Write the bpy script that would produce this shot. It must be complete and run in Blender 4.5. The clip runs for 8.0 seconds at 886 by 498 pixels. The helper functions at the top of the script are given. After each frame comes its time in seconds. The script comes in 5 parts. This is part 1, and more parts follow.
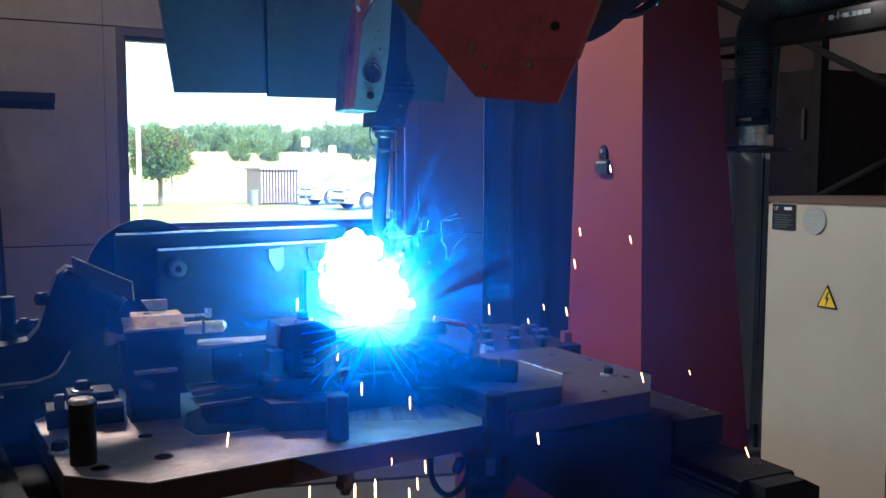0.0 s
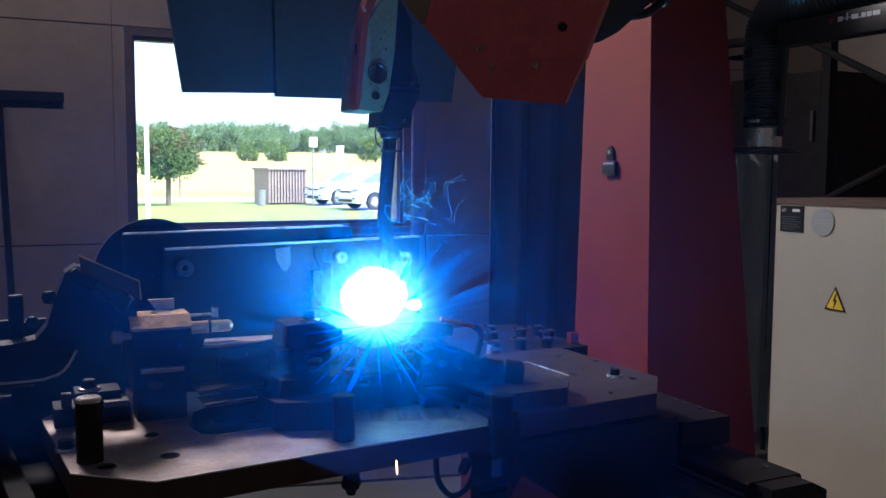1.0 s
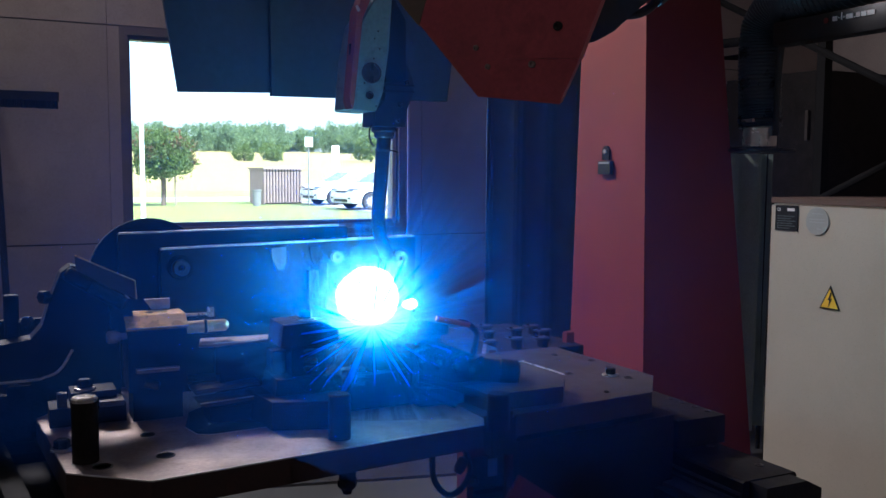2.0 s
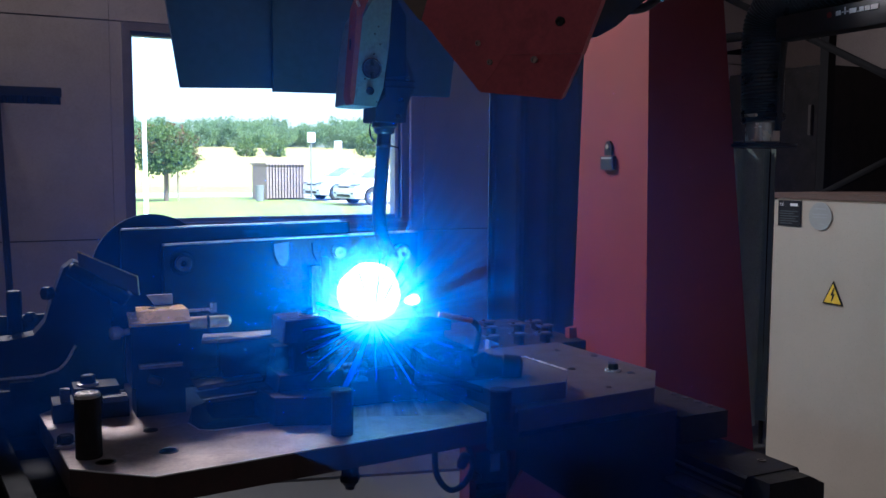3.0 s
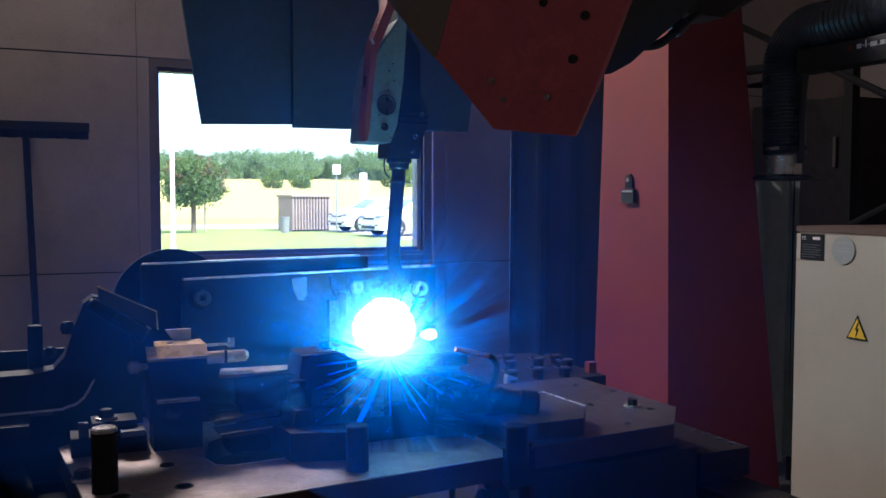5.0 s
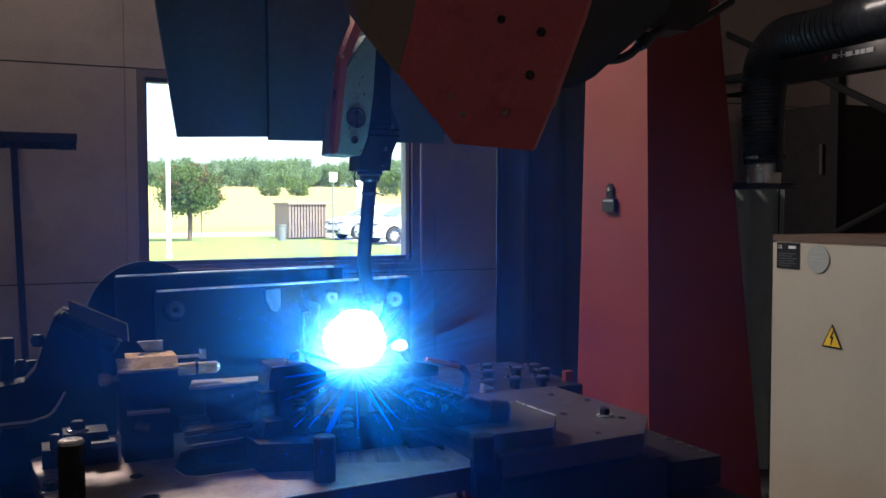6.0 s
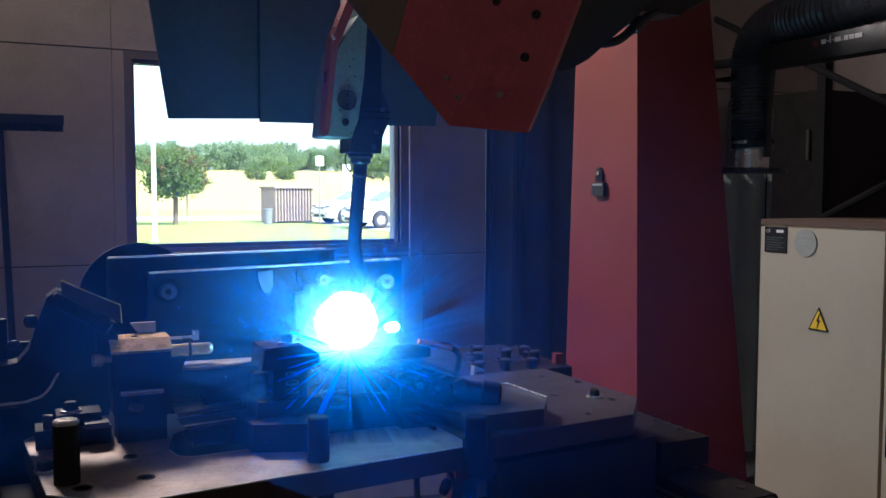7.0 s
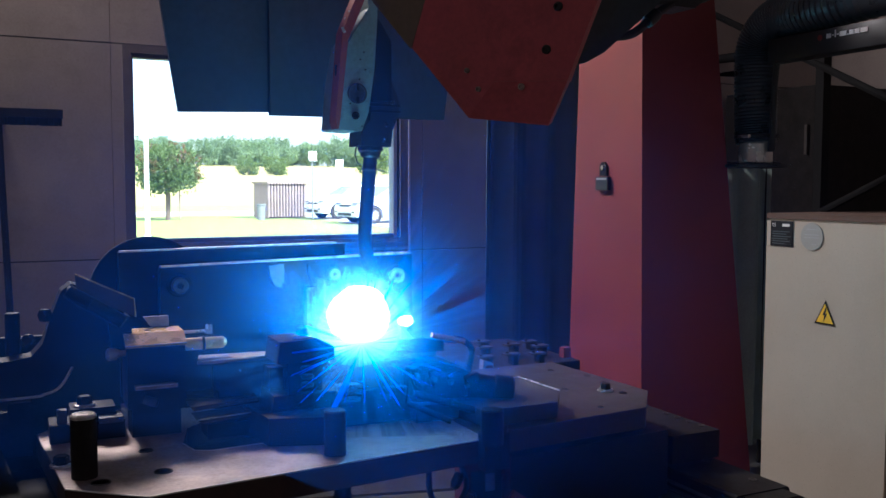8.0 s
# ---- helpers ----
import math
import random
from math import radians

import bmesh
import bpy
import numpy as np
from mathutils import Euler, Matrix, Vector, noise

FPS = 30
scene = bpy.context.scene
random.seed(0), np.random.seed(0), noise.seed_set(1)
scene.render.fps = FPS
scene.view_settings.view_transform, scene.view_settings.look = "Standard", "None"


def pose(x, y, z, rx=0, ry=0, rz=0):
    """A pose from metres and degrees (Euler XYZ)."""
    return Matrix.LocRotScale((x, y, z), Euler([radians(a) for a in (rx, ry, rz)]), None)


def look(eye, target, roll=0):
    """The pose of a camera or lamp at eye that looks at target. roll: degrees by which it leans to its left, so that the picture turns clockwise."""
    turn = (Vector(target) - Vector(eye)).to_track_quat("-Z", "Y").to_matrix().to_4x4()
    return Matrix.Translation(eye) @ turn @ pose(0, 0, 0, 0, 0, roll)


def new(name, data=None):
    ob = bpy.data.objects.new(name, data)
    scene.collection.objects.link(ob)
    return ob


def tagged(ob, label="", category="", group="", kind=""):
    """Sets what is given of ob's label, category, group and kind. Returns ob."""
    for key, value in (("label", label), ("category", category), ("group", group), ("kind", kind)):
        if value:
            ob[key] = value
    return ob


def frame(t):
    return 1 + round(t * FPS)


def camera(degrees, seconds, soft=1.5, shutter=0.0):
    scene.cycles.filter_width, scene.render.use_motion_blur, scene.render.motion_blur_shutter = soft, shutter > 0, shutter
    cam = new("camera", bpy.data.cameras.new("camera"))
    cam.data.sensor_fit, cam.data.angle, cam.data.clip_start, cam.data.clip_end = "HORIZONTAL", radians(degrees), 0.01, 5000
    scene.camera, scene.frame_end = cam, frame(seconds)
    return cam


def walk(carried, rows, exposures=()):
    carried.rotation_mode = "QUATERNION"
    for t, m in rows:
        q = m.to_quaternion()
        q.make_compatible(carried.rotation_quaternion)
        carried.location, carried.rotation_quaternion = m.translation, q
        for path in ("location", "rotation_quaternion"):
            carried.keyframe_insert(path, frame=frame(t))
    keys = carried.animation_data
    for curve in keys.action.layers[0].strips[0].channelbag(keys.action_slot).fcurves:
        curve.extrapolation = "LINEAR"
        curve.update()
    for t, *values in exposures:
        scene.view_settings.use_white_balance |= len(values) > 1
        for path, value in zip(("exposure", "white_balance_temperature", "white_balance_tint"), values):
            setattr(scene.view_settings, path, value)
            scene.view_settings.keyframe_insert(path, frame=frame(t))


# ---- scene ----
cam = camera(52.1, 8.0)
PATH = [
    (0, (0.097, 0.029, 1.37), (0.981, 1.815, 1.203), 0.1),
    (0.5, (0.097, 0.028, 1.37), (0.977, 1.816, 1.205), 0.3),
    (1, (0.098, 0.029, 1.37), (0.968, 1.822, 1.204), 0.3),
    (1.5, (0.097, 0.028, 1.369), (0.978, 1.817, 1.206), 0.3),
    (3, (0.098, 0.028, 1.37), (0.971, 1.819, 1.193), 0.2),
    (3.5, (0.098, 0.028, 1.37), (0.975, 1.816, 1.193), 0.2),
    (4, (0.097, 0.028, 1.37), (0.982, 1.813, 1.193), 0.5),
    (4.5, (0.097, 0.03, 1.37), (0.948, 1.831, 1.192), 0.7),
    (4.7, (0.101, 0.028, 1.372), (0.929, 1.843, 1.228), 0.5),
    (5.8, (0.146, -0.015, 1.387), (0.974, 1.804, 1.3), -0.3),
    (6, (0.153, -0.019, 1.387), (0.983, 1.799, 1.294), -0.1),
    (6.5, (0.152, -0.021, 1.385), (1.005, 1.784, 1.267), 0.2),
    (7, (0.139, -0.021, 1.383), (0.995, 1.782, 1.256), 0.1),
    (7.5, (0.129, -0.014, 1.382), (1.009, 1.778, 1.255), 0.0),
    (8, (0.103, -0.001, 1.379), (0.974, 1.794, 1.242), 0.1),
]
walk(cam, [(t, look(eye, target, roll)) for t, eye, target, roll in PATH],
     [(0.0, 2.15, 5600, 6), (0.5, 1.75, 5450, 13), (1.5, 1.77, 5350, 11), (3.0, 1.82, 5050, 10), (3.5, 1.80, 5100, 10), (4.5, 1.75, 5200, 11), (6.0, 1.74, 5950, 9), (6.5, 1.82, 5850, 10), (7.0, 1.87, 5600, 9), (7.5, 2.08, 5250, 9), (8.0, 2.0, 5400, 11)])

# ---- world, sun, large lights ----
world = bpy.data.worlds.new("world")
scene.world = world
world.use_nodes = True
wn = world.node_tree
sky = wn.nodes.new("ShaderNodeTexSky")
sky.sky_type = "NISHITA"
sky.sun_disc = False
sky.sun_elevation = radians(48)
sky.sun_rotation = radians(215)
sky.dust_density = 2.5
wn.links.new(sky.outputs[0], wn.nodes["Background"].inputs[0])
wn.nodes["Background"].inputs[1].default_value = 0.15
sun = new("sun", bpy.data.lights.new("sun", "SUN"))
sun.data.energy, sun.data.angle, sun.data.color = 5.0, radians(0.6), (1.0, 0.95, 0.86)
SUN_DIR = Vector((-math.sin(radians(215)) * 0.67, math.cos(radians(215)) * 0.67, 0.74))
sun.matrix_world = look(Vector((0, 0, 30)) + SUN_DIR, (0, 0, 30))

# daylight standing in the opening of the high second window
day = new("window_daylight", bpy.data.lights.new("window_daylight", "AREA"))
day.data.shape, day.data.size, day.data.size_y = "RECTANGLE", 0.9, 0.7
day.data.energy, day.data.color = 54, (1.0, 0.81, 0.66)
day.matrix_world = look((-0.05, 4.77, 3.85), (0.5, 1.6, 0.9))


# ---- materials ----
def nodes_of(name):
    m = bpy.data.materials.new(name)
    m.use_nodes = True
    return m, m.node_tree.nodes, m.node_tree.links, m.node_tree.nodes["Principled BSDF"]


def surface(name, col, rough=0.6, metal=0.0, var=0.25, scale=8.0, bump=0.15, fine=120.0, wear=None, wear_amount=0.5, spec=0.5):
    """Colour with blotches and grain, uneven gloss, fine relief, and a second tone where it is worn or dirty."""
    m, n, l, b = nodes_of(name)
    tc = n.new("ShaderNodeTexCoord")
    big = n.new("ShaderNodeTexNoise")
    big.inputs["Scale"].default_value, big.inputs["Detail"].default_value, big.inputs["Roughness"].default_value = scale, 6, 0.65
    small = n.new("ShaderNodeTexNoise")
    small.inputs["Scale"].default_value, small.inputs["Detail"].default_value = fine, 4
    l.new(tc.outputs["Object"], big.inputs["Vector"])
    l.new(tc.outputs["Object"], small.inputs["Vector"])
    mixed = n.new("ShaderNodeMath")
    mixed.operation = "MULTIPLY_ADD"
    l.new(small.outputs[0], mixed.inputs[0])
    mixed.inputs[1].default_value = 0.4
    l.new(big.outputs[0], mixed.inputs[2])
    ramp = n.new("ShaderNodeMapRange")
    ramp.inputs[1].default_value, ramp.inputs[2].default_value = 0.4, 1.0
    ramp.inputs[3].default_value, ramp.inputs[4].default_value = 1 - var, 1 + var
    l.new(mixed.outputs[0], ramp.inputs[0])
    hue = n.new("ShaderNodeHueSaturation")
    hue.inputs["Color"].default_value = (*col, 1)
    l.new(ramp.outputs[0], hue.inputs["Value"])
    out = hue.outputs[0]
    if wear:
        spots = n.new("ShaderNodeTexNoise")
        spots.inputs["Scale"].default_value, spots.inputs["Detail"].default_value, spots.inputs["Roughness"].default_value = scale * 2.3, 9, 0.75
        l.new(tc.outputs["Object"], spots.inputs["Vector"])
        edge = n.new("ShaderNodeMapRange")
        edge.inputs[1].default_value, edge.inputs[2].default_value, edge.inputs[4].default_value = 0.52, 0.72, wear_amount
        l.new(spots.outputs[0], edge.inputs[0])
        mix = n.new("ShaderNodeMix")
        mix.data_type = "RGBA"
        l.new(edge.outputs[0], mix.inputs[0])
        l.new(out, mix.inputs[6])
        mix.inputs[7].default_value = (*wear, 1)
        out = mix.outputs[2]
    l.new(out, b.inputs["Base Color"])
    rr = n.new("ShaderNodeMapRange")
    rr.inputs[1].default_value, rr.inputs[2].default_value = 0.3, 0.75
    rr.inputs[3].default_value, rr.inputs[4].default_value = max(rough - 0.12, 0.05), min(rough + 0.15, 1)
    l.new(big.outputs[0], rr.inputs[0])
    l.new(rr.outputs[0], b.inputs["Roughness"])
    b.inputs["Metallic"].default_value = metal
    b.inputs["Specular IOR Level"].default_value = spec
    if bump:
        bp = n.new("ShaderNodeBump")
        bp.inputs["Strength"].default_value, bp.inputs["Distance"].default_value = bump, 0.004
        l.new(mixed.outputs[0], bp.inputs["Height"])
        l.new(bp.outputs[0], b.inputs["Normal"])
    return m


def glow(name, col, strength):
    m, n, l, b = nodes_of(name)
    b.inputs["Base Color"].default_value = (0, 0, 0, 1)
    b.inputs["Emission Color"].default_value = (*col, 1)
    b.inputs["Emission Strength"].default_value = strength
    return m


def fume_material(name, density, falloff, streaks, tint, back_share):
    """Thin fume, also for the added glow veils: mostly clear, scatters what light falls on it; its density thins out
    from the middle.
    """
    m, n, l, b = nodes_of(name)
    n.remove(b)
    tc = n.new("ShaderNodeTexCoord")
    dist = n.new("ShaderNodeVectorMath")
    dist.operation = "LENGTH"
    l.new(tc.outputs["Object"], dist.inputs[0])
    thin = n.new("ShaderNodeMapRange")
    thin.interpolation_type = "SMOOTHERSTEP"
    thin.inputs[1].default_value, thin.inputs[2].default_value = 0.0, falloff
    thin.inputs[3].default_value, thin.inputs[4].default_value = density, 0.0
    l.new(dist.outputs["Value"], thin.inputs[0])
    # Streaks by direction draw the glare's rays.
    way = n.new("ShaderNodeVectorMath")
    way.operation = "NORMALIZE"
    l.new(tc.outputs["Object"], way.inputs[0])
    wisps = n.new("ShaderNodeTexNoise")
    wisps.inputs["Scale"].default_value, wisps.inputs["Detail"].default_value, wisps.inputs["Roughness"].default_value = 13.0, 3, 0.55
    l.new(way.outputs[0], wisps.inputs["Vector"])
    ws = n.new("ShaderNodeMapRange")
    ws.inputs[1].default_value, ws.inputs[2].default_value = 0.36, 0.66
    ws.inputs[3].default_value, ws.inputs[4].default_value = 1 - streaks, 1 + streaks
    l.new(wisps.outputs[0], ws.inputs[0])
    puff = n.new("ShaderNodeTexNoise")
    puff.inputs["Scale"].default_value, puff.inputs["Detail"].default_value = 7.0, 5
    l.new(tc.outputs["Object"], puff.inputs["Vector"])
    ps = n.new("ShaderNodeMapRange")
    ps.inputs[1].default_value, ps.inputs[2].default_value, ps.inputs[3].default_value, ps.inputs[4].default_value = 0.3, 0.7, 0.75, 1.25
    l.new(puff.outputs[0], ps.inputs[0])
    a = n.new("ShaderNodeMath")
    a.operation = "MULTIPLY"
    l.new(thin.outputs[0], a.inputs[0])
    l.new(ws.outputs[0], a.inputs[1])
    c = n.new("ShaderNodeMath")
    c.operation, c.use_clamp = "MULTIPLY", True
    l.new(a.outputs[0], c.inputs[0])
    l.new(ps.outputs[0], c.inputs[1])
    ahead, back, scatter = n.new("ShaderNodeBsdfTranslucent"), n.new("ShaderNodeBsdfDiffuse"), n.new("ShaderNodeMixShader")
    for bsdf, k in ((ahead, 1), (back, 2)):
        bsdf.inputs[0].default_value = (*tint, 1)
        l.new(bsdf.outputs[0], scatter.inputs[k])
    scatter.inputs[0].default_value = back_share
    clear = n.new("ShaderNodeBsdfTransparent")
    mix = n.new("ShaderNodeMixShader")
    l.new(c.outputs[0], mix.inputs[0])
    l.new(clear.outputs[0], mix.inputs[1])
    l.new(scatter.outputs[0], mix.inputs[2])
    l.new(mix.outputs[0], n["Material Output"].inputs["Surface"])
    return m


def glass_material():
    m, n, l, b = nodes_of("window_glass")
    n.remove(b)
    clear, gloss, mix = n.new("ShaderNodeBsdfTransparent"), n.new("ShaderNodeBsdfGlossy"), n.new("ShaderNodeMixShader")
    clear.inputs[0].default_value = (0.96, 0.98, 0.97, 1)
    gloss.inputs["Roughness"].default_value = 0.02
    fres = n.new("ShaderNodeFresnel")
    fres.inputs[0].default_value = 1.3
    l.new(fres.outputs[0], mix.inputs[0])
    l.new(clear.outputs[0], mix.inputs[1])
    l.new(gloss.outputs[0], mix.inputs[2])
    l.new(mix.outputs[0], n["Material Output"].inputs["Surface"])
    return m


M_WALL = surface("wall_panel_paint", (0.40, 0.34, 0.325), 0.75, 0, 0.22, 1.6, 0.15, 90, wear=(0.27, 0.23, 0.20), wear_amount=0.5)
M_JOINT = surface("joint_seal", (0.10, 0.09, 0.09), 0.8)
# Paint of the unseen south wall, kept pale to bounce light forward.
M_HALL = surface("pale_bounce_paint", (0.40, 0.40, 0.40), 0.8, 0, 0.2, 1.5)
M_CEIL = surface("ceiling_sheet", (0.28, 0.28, 0.29), 0.7, 0, 0.15, 2)
M_FLOOR = surface("workshop_concrete", (0.075, 0.078, 0.08), 0.6, 0, 0.3, 2.2, 0.3, 60, wear=(0.09, 0.085, 0.08), wear_amount=0.6)
M_FRAME = surface("brown_window_frame", (0.19, 0.16, 0.15), 0.5)
M_FRAME_LIGHT = surface("pale_window_frame", (0.60, 0.60, 0.62), 0.5)
M_GLASS = glass_material()
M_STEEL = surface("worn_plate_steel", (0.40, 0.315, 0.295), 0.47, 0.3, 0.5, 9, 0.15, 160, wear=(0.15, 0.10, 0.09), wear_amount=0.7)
M_DARKSTEEL = surface("oiled_dark_steel", (0.020, 0.019, 0.020), 0.42, 0.1, 0.4, 10, 0.2, 150, wear=(0.035, 0.024, 0.02), wear_amount=0.6, spec=0.16)
M_CAST = surface("black_cast_steel", (0.024, 0.022, 0.023), 0.52, 0.1, 0.4, 12, 0.35, 170, wear=(0.05, 0.036, 0.03), wear_amount=0.45, spec=0.1)
M_SIDE = surface("dark_brown_plate_side", (0.055, 0.03, 0.028), 0.6, 0.1, 0.35, 9, 0.2, 150, wear=(0.10, 0.03, 0.025), wear_amount=0.5)
M_STEEL2 = surface("dull_grey_steel", (0.085, 0.076, 0.074), 0.45, 0.4, 0.3, 12, 0.15, 160, wear=(0.07, 0.05, 0.045), wear_amount=0.6)
# Pale steel for drawn edge highlights and one arc-lit bolt head.
M_EDGE = surface("pale_edge_steel", (0.72, 0.70, 0.68), 0.35, 0.2, 0.15, 20, 0.05, 200)
M_BRIGHT = surface("ground_bright_steel", (0.66, 0.60, 0.55), 0.28, 0.6, 0.15, 12, 0.06, 200)
M_BRASS = surface("brass_tinted_steel", (0.86, 0.54, 0.22), 0.28, 0.3, 0.2, 14, 0.06, 200)
M_RED = surface("red_machine_paint", (0.215, 0.040, 0.040), 0.55, 0, 0.16, 4, 0.08, 140, wear=(0.16, 0.04, 0.045), wear_amount=0.3, spec=0.3)
# Brighter than the column's red, to make up for missing fill light.
M_RED_ARM = surface("red_robot_paint", (0.60, 0.105, 0.135), 0.42, 0, 0.25, 5, 0.08, 140, wear=(0.22, 0.045, 0.045), wear_amount=0.5)
M_ORANGE = surface("scorched_orange_paint", (0.42, 0.085, 0.05), 0.5, 0, 0.25, 9, 0.12, 140, wear=(0.16, 0.05, 0.03), wear_amount=0.55)
M_DIP = surface("red_dipped_plastic", (0.75, 0.10, 0.04), 0.4, 0, 0.1, 20)
M_GREYPAINT = surface("grey_green_paint", (0.27, 0.36, 0.31), 0.5, 0.1, 0.3, 11, 0.15, 140, wear=(0.10, 0.10, 0.085), wear_amount=0.75)
M_BROWNPAINT = surface("brown_grey_paint", (0.22, 0.17, 0.13), 0.6, 0, 0.2, 6)
M_HOOD = surface("dark_hood_sheet", (0.048, 0.062, 0.066), 0.55, 0.1, 0.45, 3, 0.12, 80, wear=(0.06, 0.045, 0.04), wear_amount=0.6)
M_BLACK = surface("black_plastic", (0.018, 0.018, 0.02), 0.45, 0, 0.3, 15)
M_MATTE = surface("matte_black_print", (0.02, 0.02, 0.022), 0.85, 0, 0.2, 20, 0, spec=0.15)
M_RUBBER = surface("black_rubber", (0.02, 0.02, 0.022), 0.6, 0, 0.3, 20)
M_HOSE = surface("dark_hose", (0.04, 0.045, 0.055), 0.32, 0, 0.2, 12, 0.1)
M_CAB = surface("off_white_cabinet_paint", (0.45, 0.40, 0.32), 0.5, 0, 0.09, 2.5, 0.06, 220, wear=(0.38, 0.33, 0.26), wear_amount=0.4)
M_CABTOP = surface("dusty_cabinet_top", (0.10, 0.06, 0.045), 0.8)
M_CURTAIN = surface("green_welding_curtain", (0.06, 0.10, 0.10), 0.5, 0, 0.3, 4, 0.15)
# Paler green, used for the lower curtain only.
M_CURTAIN_PALE = surface("pale_welding_curtain", (0.27, 0.35, 0.32), 0.55, 0, 0.3, 4, 0.15)
M_YELLOW = surface("warning_yellow", (0.85, 0.55, 0.03), 0.5, 0, 0.05, 8)
M_STICKER = surface("grey_sticker", (0.34, 0.35, 0.33), 0.5, 0, 0.08, 20)
M_WHITE = surface("white_print", (0.80, 0.80, 0.80), 0.5, 0, 0.05, 20)
M_RAG = surface("grey_rag", (0.20, 0.18, 0.17), 0.9, 0, 0.3, 30, 0.5)
M_CHECKER = surface("checker_plate", (0.14, 0.14, 0.145), 0.4, 0.7, 0.3, 40, 0.9, 90)
M_GRASS = surface("lawn", (0.20, 0.25, 0.05), 0.9, 0, 0.3, 0.5, 0.5, 30)
M_FIELD = surface("ripe_field", (0.36, 0.31, 0.095), 0.95, 0, 0.18, 0.05, 0.3, 3)
M_VERGE = surface("rough_verge", (0.24, 0.26, 0.07), 0.95, 0, 0.25, 0.3, 0.4, 8)
M_ROAD = surface("pale_lane", (0.40, 0.39, 0.37), 0.9, 0, 0.1, 0.6)
M_LEAF = surface("leaves", (0.10, 0.15, 0.045), 0.75, 0, 0.5, 1.2, 0)
M_LEAF_RED = surface("reddish_leaves", (0.13, 0.075, 0.035), 0.75, 0, 0.4, 1.5, 0)
# Paler, greyer than the near leaves: distance haze mixed into the colour.
M_WOODS = surface("hazy_far_leaves", (0.15, 0.21, 0.11), 0.85, 0, 0.35, 0.08, 0)


def let_through(m, col, share):
    """Leaves pass part of the light that falls on their backs."""
    n, l = m.node_tree.nodes, m.node_tree.links
    t, mix = n.new("ShaderNodeBsdfTranslucent"), n.new("ShaderNodeMixShader")
    t.inputs[0].default_value = (*col, 1)
    mix.inputs[0].default_value = share
    l.new(n["Principled BSDF"].outputs[0], mix.inputs[1])
    l.new(t.outputs[0], mix.inputs[2])
    l.new(mix.outputs[0], n["Material Output"].inputs["Surface"])


let_through(M_LEAF, (0.16, 0.24, 0.05), 0.45)
let_through(M_LEAF_RED, (0.26, 0.12, 0.05), 0.45)
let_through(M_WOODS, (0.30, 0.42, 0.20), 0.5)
M_BARK = surface("bark", (0.13, 0.10, 0.075), 0.9, 0, 0.3, 6)
M_WOOD = surface("grey_weathered_wood", (0.27, 0.21, 0.17), 0.85, 0, 0.25, 5)
M_CARWHITE = surface("white_car_paint", (0.75, 0.76, 0.78), 0.25, 0, 0.03, 3, 0)
M_CARGLASS = surface("car_glass", (0.40, 0.43, 0.45), 0.1, 0.5, 0.1, 3, 0)
M_LAMPGLASS = surface("car_lamp_glass", (0.17, 0.175, 0.18), 0.1, 0.3, 0.2, 9, 0)
M_POLE = surface("white_pole_paint", (0.80, 0.80, 0.80), 0.4, 0, 0.05, 3)
M_ZINC = surface("zinc_post", (0.42, 0.43, 0.44), 0.5, 0.3, 0.1, 6)
M_DULLRED = surface("grimy_red_paint", (0.11, 0.022, 0.022), 0.6, 0, 0.35, 9, 0.15, 140, wear=(0.04, 0.02, 0.018), wear_amount=0.7, spec=0.25)
M_BIN = surface("grey_bin_sheet", (0.20, 0.21, 0.20), 0.6, 0.2, 0.2, 6)
M_ARC = glow("arc_plasma", (0.28, 0.76, 1.0), 12.5)
M_FLARE = glow("flaring_plasma", (0.32, 0.85, 1.0), 20.0)
M_SPARK = glow("hot_spatter", (1.0, 0.42, 0.16), 4.0)


# ---- builders ----
def world_place(ob):
    p = Vector(ob.location)
    while ob.parent:
        ob = ob.parent
        p += Vector(ob.location)
    return p


def part(name, bm, material, parent=None, label="", bevel=0.0, smooth=True):
    """Links a bmesh, built in world metres, as one mesh under parent, or as a thing of its own with its origin at its base."""
    if bevel:
        bmesh.ops.bevel(bm, geom=[e for e in bm.edges if len(e.link_faces) == 2 and e.calc_face_angle(0) > 0.6],
                        offset=bevel, segments=2, affect="EDGES", profile=0.6, clamp_overlap=True)
    bmesh.ops.recalc_face_normals(bm, faces=bm.faces)
    if parent:
        base = world_place(parent)
    else:
        xs = [v.co for v in bm.verts]
        base = Vector((sum(c.x for c in xs) / len(xs), sum(c.y for c in xs) / len(xs), min(c.z for c in xs)))
    bmesh.ops.translate(bm, verts=bm.verts, vec=-base)
    for f in bm.faces:
        f.smooth = smooth
    for e in bm.edges:
        e.smooth = len(e.link_faces) != 2 or e.calc_face_angle(0) < 0.5
    me = bpy.data.meshes.new(name)
    bm.to_mesh(me)
    bm.free()
    me.materials.append(material)
    ob = new(name, me)
    if parent:
        ob.parent = parent
    else:
        ob.location = base
    if label:
        tagged(ob, label)
    return ob


def thing(name, x, y, z, label, category, group="", kind=""):
    e = new(name)
    e.location = (x, y, z)
    e.empty_display_size = 0.05
    return tagged(e, label, category, group, kind)


def box(x0, x1, y0, y1, z0, z1, bm=None):
    bm = bm or bmesh.new()
    v = [bm.verts.new((x, y, z)) for x in (x0, x1) for y in (y0, y1) for z in (z0, z1)]
    for f in ((0, 1, 3, 2), (4, 6, 7, 5), (0, 4, 5, 1), (2, 3, 7, 6), (0, 2, 6, 4), (1, 5, 7, 3)):
        bm.faces.new([v[i] for i in f])
    return bm


